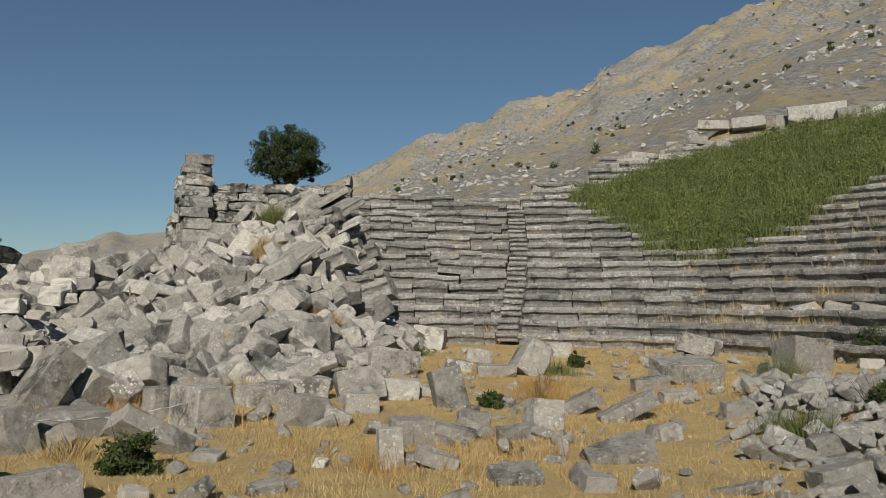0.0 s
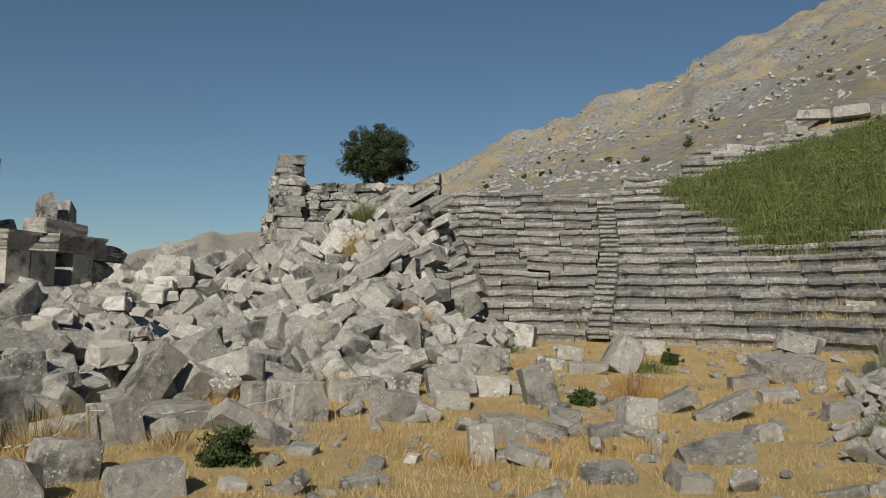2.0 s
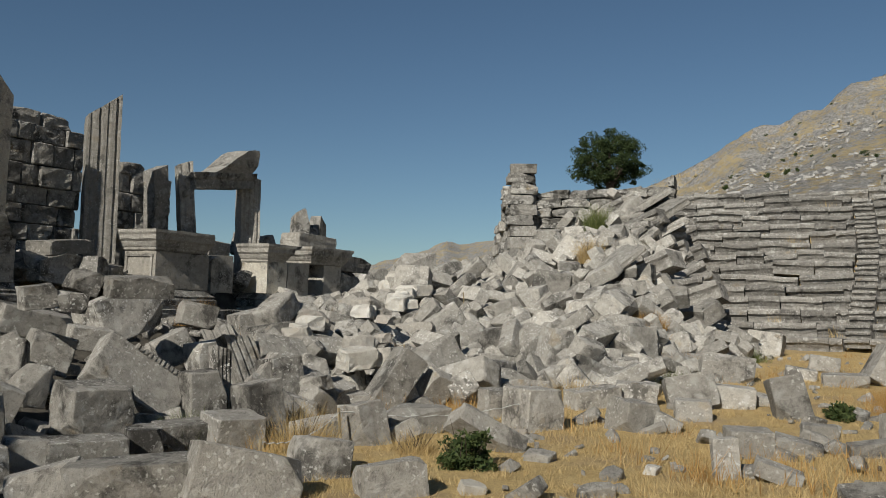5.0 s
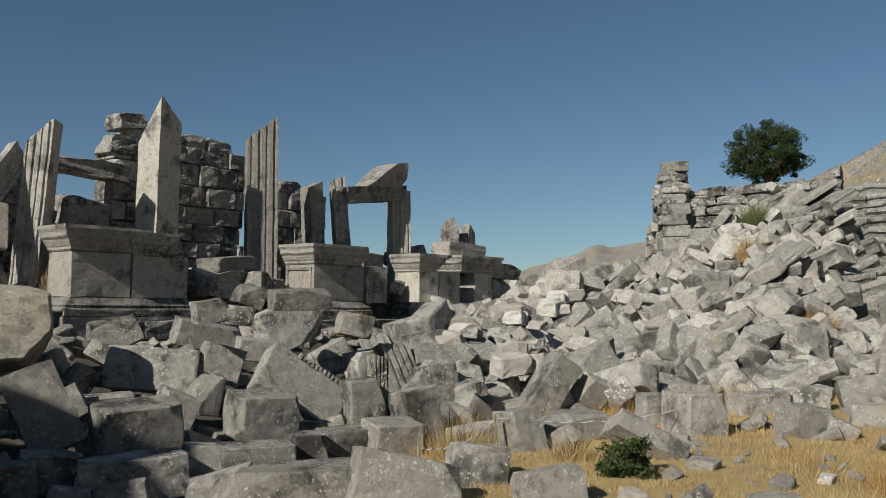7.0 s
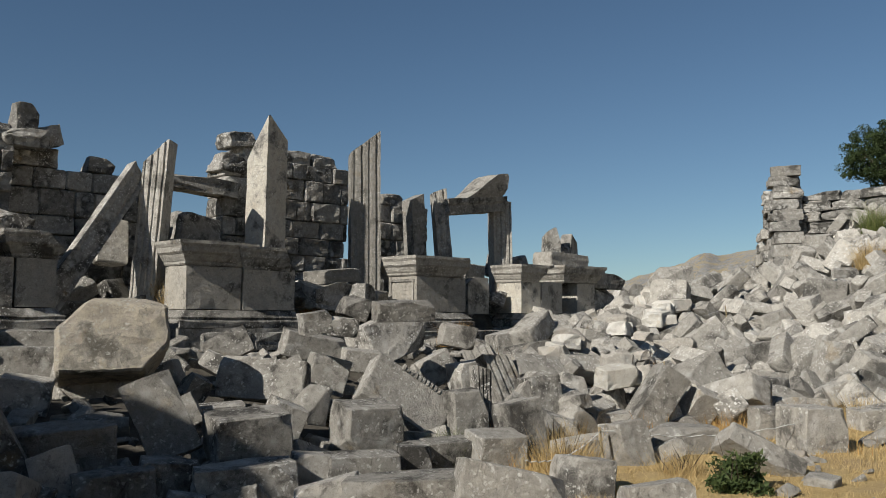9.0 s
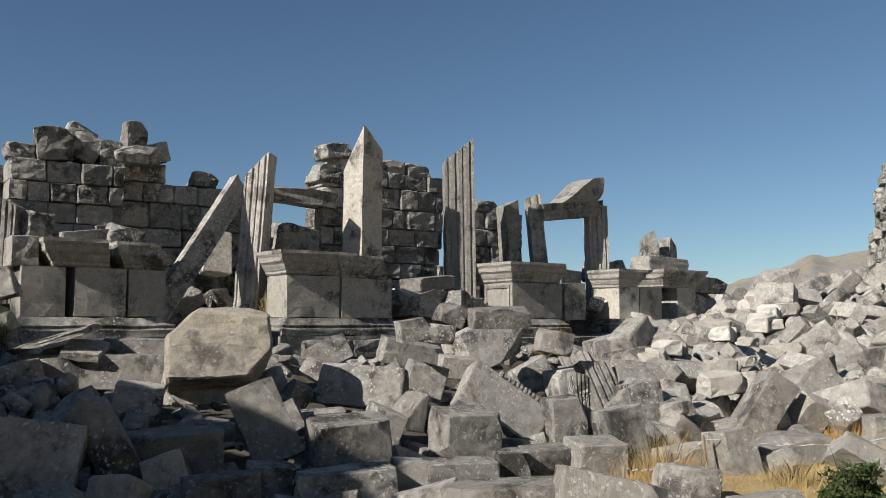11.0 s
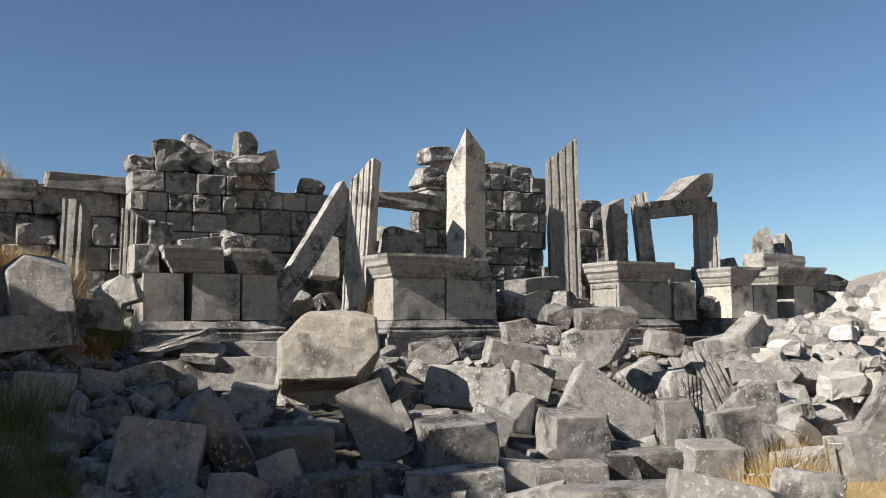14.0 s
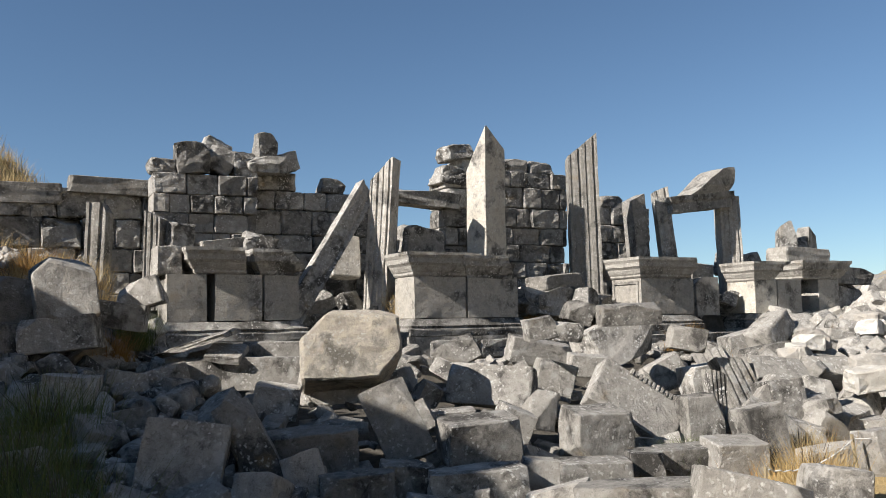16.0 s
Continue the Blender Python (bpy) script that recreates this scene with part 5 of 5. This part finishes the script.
# ---------------------------------------------------------------- plants
def leaf_material(name, dark, light):
    s = Nodes(name)
    g = s.n("NewGeometry")
    col = s.mix(s.ramp(g.outputs["Random Per Island"], [(0.0, 0.0), (1.0, 1.0)]), dark, light)
    patch = s.noise(s.coords(shift=False), 0.9, 4, 0.6)
    col = s.mix(s.ramp(patch, [(0.35, 0.4), (0.65, 0.0)]), col, dark)
    tr = s.n("BsdfTranslucent")
    s.l(col, tr.inputs[0])
    mx = s.n("MixShader")
    mx.inputs[0].default_value = 0.25
    s.done(col, 0.7)
    s.l(s.b.outputs[0], mx.inputs[1])
    s.l(tr.outputs[0], mx.inputs[2])
    out = [n for n in s.t.nodes if n.bl_idname == "ShaderNodeOutputMaterial"][0]
    s.l(mx.outputs[0], out.inputs[0])
    return s.m


STRAW = leaf_material("dry_straw", (0.36, 0.255, 0.11), (0.64, 0.50, 0.26))
RUST = leaf_material("rusty_dry_stalks", (0.30, 0.17, 0.06), (0.50, 0.33, 0.12))
GREEN = leaf_material("green_weeds", (0.06, 0.085, 0.022), (0.25, 0.275, 0.095))
BUSH = leaf_material("bush_leaves", (0.026, 0.045, 0.014), (0.10, 0.125, 0.042))
OLIVE = leaf_material("tree_leaves", (0.02, 0.036, 0.012), (0.075, 0.10, 0.036))
BARK = stone_material("tree_bark", (0.16, 0.13, 0.10), (0.10, 0.08, 0.06), (0.04, 0.03, 0.025), 0.1, 0.5)


def triangles(name, v, material):
    """A mesh of loose triangles: v has shape (count, 3, 3)."""
    f = np.arange(len(v) * 3).reshape(-1, 3)
    me = bpy.data.meshes.new(name)
    me.vertices.add(len(v) * 3)
    me.vertices.foreach_set("co", v.reshape(-1))
    me.loops.add(len(v) * 3)
    me.loops.foreach_set("vertex_index", f.ravel().astype(np.int32))
    me.polygons.add(len(v))
    me.polygons.foreach_set("loop_start", np.arange(0, f.size, 3, dtype=np.int32))
    me.update(calc_edges=True)
    me.materials.append(material)
    return me


def blades(g, bases, per, low, high, width, lean=0.45, spreading=0.06):
    """Grass blades in tufts round the given points (n, 3)."""
    n = len(bases) * per
    p = np.repeat(bases, per, 0) + np.concatenate([g.normal(0, spreading, (n, 2)), np.zeros((n, 1))], 1)
    a, b = g.uniform(0, 2 * np.pi, n), g.uniform(0, 2 * np.pi, n)
    hgt = g.uniform(low, high, n) * np.repeat(g.uniform(0.6, 1.2, len(bases)), per)
    w = np.stack([np.cos(a), np.sin(a), 0 * a], 1) * (width * g.uniform(0.6, 1.4, n))[:, None]
    tip = p + np.stack([np.cos(b) * lean * hgt * g.random(n), np.sin(b) * lean * hgt * g.random(n), hgt], 1)
    return np.stack([p - w, p + w, tip], 1)


def leaves(g, centres, per, radius, size, flat=1.0):
    """Small leaves in clumps round the given points."""
    n = len(centres) * per
    off = g.normal(0, 1, (n, 3))
    off *= (g.random(n) ** 0.4 / np.linalg.norm(off, axis=1) * np.repeat(radius, per))[:, None]
    off[:, 2] *= flat
    p = np.repeat(centres, per, 0) + off
    u = g.normal(0, 1, (n, 3))
    u /= np.linalg.norm(u, axis=1)[:, None]
    w = np.cross(u, g.normal(0, 1, (n, 3)))
    w /= np.linalg.norm(w, axis=1)[:, None]
    k = (size * g.uniform(0.6, 1.4, n))[:, None]
    return np.stack([p - w * k * 0.45, p + w * k * 0.45, p + u * k * 1.3], 1)


gen = np.random.default_rng(5)


def on_ground(x, y, up=0.0):
    return np.stack([x, y, height(x, y) + up], 1)


# straw over the open ground: patchy
n = 21000
yw, dd = np.radians(gen.uniform(-29, 30, n)), 5.2 + 21 * gen.random(n) ** 0.75
x, y = -np.sin(yw) * dd, np.cos(yw) * dd
keep = (wave(x, y, 0.9) + 0.6 * wave(x + 9, y, 2.7) + gen.normal(0, 0.35, n)) > -0.12
low = np.interp(np.degrees(yw), [0, 4, 8, 16, 24, 30], [26, 19, 15.8, 14.5, 11, 7.5])
keep &= dd < low
pts = on_ground(x[keep], y[keep])
thing("dry_grass", "patchy tufts of dry yellow grass on the open ground", "grass", me=triangles("dry_grass", blades(gen, pts, 15, 0.02, 0.095, 0.0032, 1.3), STRAW), kind="stuff")
n = 1500
yw, dd = np.radians(gen.uniform(-28, 34, n)), gen.uniform(8, 25, n)
x, y = -np.sin(yw) * dd, np.cos(yw) * dd
keep = (wave(x + 4, y - 3, 0.8) + gen.normal(0, 0.2, n)) > 0.42
thing("dry_stalks", "taller rusty dry stalks between the stones", "grass", me=triangles("dry_stalks", blades(gen, on_ground(x[keep], y[keep]), 24, 0.08, 0.34, 0.0042, 0.8, 0.12), RUST), kind="stuff")
# tufts in the joints of the seating
n = 520
ang, kk = np.radians(gen.uniform(-15, 62, n)), gen.integers(0, 20, n)
keep = (ang > np.radians(36)) | (gen.random(n) < 0.07)
keep &= ~((ang > np.radians(20)) & (kk > 8) & (ang < np.radians(44)))
ang, kk = ang[keep], kk[keep]
rad = R0 + kk * TREAD + gen.uniform(0.55, 0.8, len(kk))
pts = np.stack([CX + np.sin(ang) * rad, CY + np.cos(ang) * rad, Z0 + kk * RISE], 1)
thing("bench_grass", "dry grass growing from the joints between benches", "grass", me=triangles("bench_grass", blades(gen, pts, 20, 0.12, 0.42, 0.007, 0.8, 0.16), STRAW), kind="stuff")

# dry grass on the slope beyond the low end of the stage wall
n = 1500
ss, bb = gen.uniform(-16, -5, n), gen.uniform(1.0, 17, n)
x, y = FX + UX * ss - UY * bb, FY + UY * ss + UX * bb
keep = (bb > 4.5) | ((ss < -6.2) & (gen.random(n) < 0.5))
thing("slope_grass", "dry yellow grass on the slope behind the stage wall", "grass", me=triangles("slope_grass", blades(gen, on_ground(x[keep], y[keep]), 26, 0.2, 0.6, 0.008, 0.9, 0.2), STRAW), kind="stuff")

# green weeds that cover a part of the upper seating
n = 9000
ang, kk = gen.uniform(17, 56, n), gen.uniform(6.5, 25, n)
edge = gen.normal(0, 0.45, n)
under = np.interp(ang, [17, 18.1, 22.5, 27.5, 31.2, 39.1, 45.7, 46, 48.8, 56], [14, 13.4, 11.7, 9.6, 7.3, 7.2, 9.6, 12.2, 14.4, 16])
over = np.interp(ang, [17, 18.1, 22.7, 27.5, 32.3, 36.2, 43.5, 56], [13.5, 13.9, 15.9, 18.5, 19.8, 22.4, 23.8, 24])
keep = (kk > under + edge) & (kk < over + edge)
ang, kk = np.radians(ang[keep]), kk[keep]
rad = R0 + kk * TREAD
pts = np.stack([CX + np.sin(ang) * rad, CY + np.cos(ang) * rad, Z0 + np.floor(kk) * RISE], 1)
lush = 0.75 + 0.45 * wave(pts[:, 0], pts[:, 1], 1.1)
stems = blades(gen, pts, 14, 0.3, 0.72, 0.012, 0.55, 0.15)
tips = leaves(gen, pts + np.stack([0 * lush, 0 * lush, 0.40 * lush], 1), 26, np.full(len(pts), 0.30), 0.055, 1.1)
thing("weed_thicket", "dense thicket of green weeds over the seat rows", "weeds", me=triangles("weed_thicket", np.concatenate([stems, tips]), GREEN), kind="stuff")


def bush(label, x, y, w, h, material, seed, name="bush", up=0.0, size=0.035, count=60):
    g = np.random.default_rng(seed)
    ob = thing(name, label, "bush", pose(x, y, ground_at(x, y) + up), group="low bushes")
    c = g.normal(0, 1, (count, 3))
    c /= np.linalg.norm(c, axis=1)[:, None]
    c *= (g.random(count) ** 0.5)[:, None] * g.uniform(0.7, 1.25, (count, 1))
    c = np.stack([c[:, 0] * w * 0.46, c[:, 1] * w * 0.46, np.abs(c[:, 2]) * h * 0.62 + 0.02], 1)
    if material is BUSH:
        part("foliage", triangles("foliage", leaves(g, c, 46, w * g.uniform(0.05, 0.16, count), size), material), ob)
    else:
        foot = np.concatenate([g.normal(0, w * 0.22, (count, 2)), np.full((count, 1), -0.15)], 1)
        part("foliage", triangles("foliage", blades(g, foot, 16, h * 0.4 + 0.1, h * 0.8 + 0.15, 0.005, 0.9, 0.07), material), ob)
    tw = np.zeros((14, 3))
    part("stem", triangles("stem", blades(g, tw, 3, h * 0.5, h * 0.95, 0.008, 1.0, 0.05), BARK), ob)
    return ob


bush("dense dark green bush on dry grass beside blocks", -2.62, 8.26, 0.60, 0.51, BUSH, 20, up=0.00, name="bush")
bush("small green bush at the foot of the seating", 3.22, 19.36, 0.51, 0.43, BUSH, 21, up=0.00, name="bush")
bush("small green bush at the foot of the seating", 2.53, 17.45, 0.68, 0.41, GREEN, 22, up=0.00, name="weed_clump")
bush("low dark green weed in dry grass", 0.98, 13.05, 0.37, 0.29, BUSH, 23, up=0.00, name="bush")
bush("withered brown bush lying in dry grass", 1.79, 13.80, 0.99, 0.45, RUST, 24, up=0.00, name="weed_clump")
bush("green shrub beside the stone pile", 10.49, 21.17, 1.37, 1.37, BUSH, 25, up=0.00, name="bush")
bush("green shrub beside the stone pile", 5.20, 10.04, 0.43, 0.58, BUSH, 26, up=0.00, name="bush")
bush("spindly green weeds between loose stones", 4.21, 9.76, 0.61, 0.55, GREEN, 27, up=0.00, name="weed_clump")
bush("spindly green weeds between loose stones", 6.82, 17.13, 0.71, 0.83, GREEN, 28, up=0.00, name="weed_clump")
bush("green weed tuft between blocks", -0.41, 22.26, 0.52, 0.43, GREEN, 29, up=0.00, name="weed_clump")
bush("green weed tuft between blocks", -1.57, 15.81, 0.35, 0.41, GREEN, 30, up=0.00, name="weed_clump")
bush("green weed tuft between blocks", -1.37, 26.10, 0.47, 0.68, GREEN, 31, up=0.00, name="weed_clump")
bush("green weed tuft between blocks", -4.50, 15.33, 0.35, 0.31, GREEN, 32, up=0.00, name="weed_clump")
bush("clump of dry grass between blocks", -2.66, 13.24, 0.44, 0.53, STRAW, 33, up=0.00, name="weed_clump")
bush("clump of dry grass between blocks", -1.50, 18.18, 0.59, 0.59, RUST, 34, up=0.00, name="weed_clump")
bush("dry brown weeds on the heap", -2.60, 20.02, 1.17, 0.52, RUST, 35, up=0.00, name="weed_clump")
bush("green and yellow weeds on the fallen wing", -5.32, 28.74, 0.65, 1.14, GREEN, 36, up=0.30, name="weed_clump")
bush("green and yellow weeds on the fallen wing", -4.86, 25.23, 0.50, 0.83, STRAW, 37, up=0.30, name="weed_clump")
bush("yellow weeds growing behind the pedestal", -14.51, 10.51, 0.47, 0.70, STRAW, 38, up=0.00, name="weed_clump")
bush("dry yellow weeds growing among the stage stones", -14.53, 3.72, 0.97, 0.68, STRAW, 39, up=0.10, name="weed_clump")
bush("dry weeds growing among the stage stones", -14.76, 3.48, 0.78, 0.59, RUST, 40, up=0.10, name="weed_clump")
bush("dry yellow weeds growing among the stage stones", -15.27, 4.35, 0.62, 0.62, STRAW, 41, up=0.10, name="weed_clump")
bush("dry weeds growing among the stage stones", -20.86, 7.02, 1.14, 1.00, RUST, 42, up=0.10, name="weed_clump")
bush("dry yellow weeds growing among the stage stones", -14.23, 4.44, 0.58, 0.48, STRAW, 43, up=0.10, name="weed_clump")
bush("dry yellow weeds growing among the stage stones", -14.16, 3.50, 0.85, 0.47, STRAW, 44, up=0.10, name="weed_clump")
bush("shaded thicket of long grass beside the path", -9.53, 2.42, 1.21, 0.95, GREEN, 45, up=0.00, name="weed_clump")
bush("shaded thicket of long grass beside the path", -8.57, 2.02, 0.91, 0.68, GREEN, 46, up=0.00, name="weed_clump")
bush("tall dry grass between fallen blocks", -4.57, 8.39, 0.76, 0.57, STRAW, 47, up=0.00, name="weed_clump")
bush("green weed tuft between blocks", -5.66, 7.90, 0.26, 0.26, GREEN, 48, up=0.00, name="weed_clump")
bush("reddish dried weed by the stage front", -13.65, 13.50, 0.37, 0.62, RUST, 49, up=0.20, name="weed_clump")
bush("green weed tuft in the doorway", -12.37, 19.68, 0.61, 0.36, GREEN, 50, up=0.50, name="weed_clump")
bush("reddish dried weed by the stage front", -11.09, 15.27, 0.37, 0.49, RUST, 51, up=0.10, name="weed_clump")
bush("dry grass between fallen blocks", -5.74, 9.36, 0.29, 0.22, STRAW, 52, up=0.00, name="weed_clump")
bush("dry grass between fallen blocks", -3.35, 8.70, 0.36, 0.30, STRAW, 53, up=0.00, name="weed_clump")
bush("dry brown weeds on the heap", -2.59, 20.14, 0.79, 0.39, RUST, 54, up=0.10, name="weed_clump")
bush("dry yellow weeds on the slope beside the stage", -13.30, 3.30, 0.70, 0.60, STRAW, 60, up=0.12, name="weed_clump")
bush("dry yellow weeds on the slope beside the stage", -12.90, 3.60, 0.60, 0.50, STRAW, 61, up=0.12, name="weed_clump")
bush("rusty dry weeds on the slope beside the stage", -12.40, 3.95, 0.50, 0.45, RUST, 62, up=0.12, name="weed_clump")
bush("green and yellow weeds beside a jamb stump", -13.40, 4.60, 0.50, 0.60, GREEN, 63, up=0.12, name="weed_clump")
bush("dry yellow weeds on the slope beside the stage", -13.90, 3.00, 0.90, 0.60, STRAW, 64, up=0.12, name="weed_clump")
bush("tall green weeds in front of the fallen blocks", -5.87, 8.32, 0.35, 0.35, GREEN, 70, name="weed_clump")
bush("tall dry grass beside the fallen blocks", -5.17, 9.30, 0.7, 0.45, STRAW, 71, name="weed_clump")
bush("withered brown bush in dry grass", 1.97, 15.13, 1.1, 0.4, RUST, 72, name="weed_clump")
bush("dark green shaded thicket of long grass", -7.1, 2.05, 1.0, 0.75, GREEN, 73, name="weed_clump")
bush("dark green shaded thicket of long grass", -8.1, 1.9, 1.1, 0.9, GREEN, 74, name="weed_clump")


# ---------------------------------------------------------------- the tree behind the wall
def limb(bm, a, b, ra, rb, sides=7):
    a, b = Vector(a), Vector(b)
    q = (b - a).to_track_quat("Z", "Y")
    rings = []
    for p, r in ((a, ra), ((a + b) / 2 + Vector((0.04, -0.03, 0.02)), (ra + rb) / 2), (b, rb)):
        rings.append([bm.verts.new(p + q @ Vector((math.cos(i * 2 * math.pi / sides) * r, math.sin(i * 2 * math.pi / sides) * r, 0))) for i in range(sides)])
    for u, v in zip(rings, rings[1:]):
        for i in range(sides):
            j = (i + 1) % sides
            bm.faces.new((u[i], u[j], v[j], v[i]))


def tree(label, x, y, z, width, tall, seed):
    g = np.random.default_rng(seed)
    ob = thing("tree", label, "tree", pose(x, y, z))
    bm = bmesh.new()
    limb(bm, (0, 0, 0), (0.05, 0, tall * 0.42), 0.26, 0.2, 10)
    ends = []
    for i in range(9):
        a = i * 2.4 + g.uniform(-0.3, 0.3)
        out, upz = width * g.uniform(0.14, 0.30), tall * g.uniform(0.55, 0.85)
        e = (math.cos(a) * out, math.sin(a) * out, upz)
        limb(bm, (0.03, 0, tall * g.uniform(0.30, 0.44)), e, 0.11, 0.05)
        for j in range(3):
            f = (e[0] * g.uniform(1.1, 1.5) + g.uniform(-.3, .3), e[1] * g.uniform(1.1, 1.5) + g.uniform(-.3, .3), upz + g.uniform(-0.35, 0.4))
            limb(bm, e, f, 0.045, 0.015, 5)
            ends.append(f)
    part("trunk", mesh_from("trunk", bm, BARK), ob)
    c = g.normal(0, 1, (210, 3))
    c /= np.linalg.norm(c, axis=1)[:, None]
    c *= (g.random(210) ** 0.28)[:, None] * g.uniform(0.82, 1.1, (210, 1))
    c = np.stack([c[:, 0] * width * 0.44, c[:, 1] * width * 0.44, tall * 0.64 + c[:, 2] * tall * np.where(c[:, 2] > 0, 0.36, 0.24)], 1)
    c = np.concatenate([c, np.array(ends)])
    part("crown", triangles("crown", leaves(g, c, 130, g.uniform(0.16, 0.42, len(c)), 0.062, 0.75), OLIVE), ob)
    return ob


tx, ty = polar(9.9, 44.0)
tree("dense dark green oak standing alone behind the ruined wall", tx, ty, 5.75, 4.3, 4.7, 3)

# scrub on the far hillside
n = 900
yw, dd = np.radians(gen.uniform(-29, 7, n)), gen.uniform(70, 212, n)
x, y = -np.sin(yw) * dd, np.cos(yw) * dd
z = height(x, y) + gen.uniform(0.1, 0.3, n)
keep = gen.random(n) < 0.13
sz = 0.42 * gen.uniform(0.4, 1.15, n)[keep] ** 1.6
thing("hill_scrub", "scattered dark shrubs on the dry rocky hillside", "shrubs", me=triangles("hill_scrub", leaves(gen, np.stack([x, y, z], 1)[keep], 90, sz, 0.14, 0.8), BUSH), kind="stuff")


# ---------------------------------------------------------------- barrier stakes and cord
WOOD = stone_material("pale_wood", (0.50, 0.42, 0.27), (0.38, 0.30, 0.18), (0.2, 0.15, 0.09), 0.0, 0.2)
CORD = Nodes("grey_cord").done((0.42, 0.42, 0.40), 0.8)


barrier = thing("cord_barrier", "slack cord barrier on thin pale wooden stakes", "cord barrier", pose(0, 0, 0))


def stake(x, y, z, h, lean):
    bm = bmesh.new()
    limb(bm, (0, 0, -0.45), (0, 0, h), 0.022, 0.018, 6)
    bmesh.ops.holes_fill(bm, edges=[e for e in bm.edges if e.is_boundary])
    part("stake", mesh_from("stake", bm, WOOD), barrier, pose(x, y, z, lean, -lean * 0.6, 0))
    return Vector((x, y, z + h * 0.9))


def cord(a, b, sag):
    bm = bmesh.new()
    last = a
    for i in range(1, 11):
        f = i / 10
        p = a.lerp(b, f) - Vector((0, 0, sag * 4 * f * (1 - f)))
        limb(bm, last, p, 0.006, 0.006, 4)
        last = p
    part("cord", mesh_from("cord", bm, CORD), barrier, None, "thin grey slack cord")


posts = [
    stake(-4.34, 7.25, 0.01, 0.29, -3),
    stake(-4.21, 8.61, 0.03, 0.43, 1),
    stake(-2.59, 10.74, 0.06, 0.40, -4),
    stake(-4.91, 13.61, 0.14, 0.39, -4),
    stake(-6.61, 12.90, 0.40, 0.39, -3),
    stake(-6.50, 15.61, 0.51, 0.33, 2),
    stake(-8.79, 18.83, 1.09, 0.43, -3),
    stake(-7.48, 21.69, 1.28, 0.68, 0),
]
for a, b in zip(posts, posts[1:]):
    if (a - b).length < 9:
        cord(a, b, 0.12)
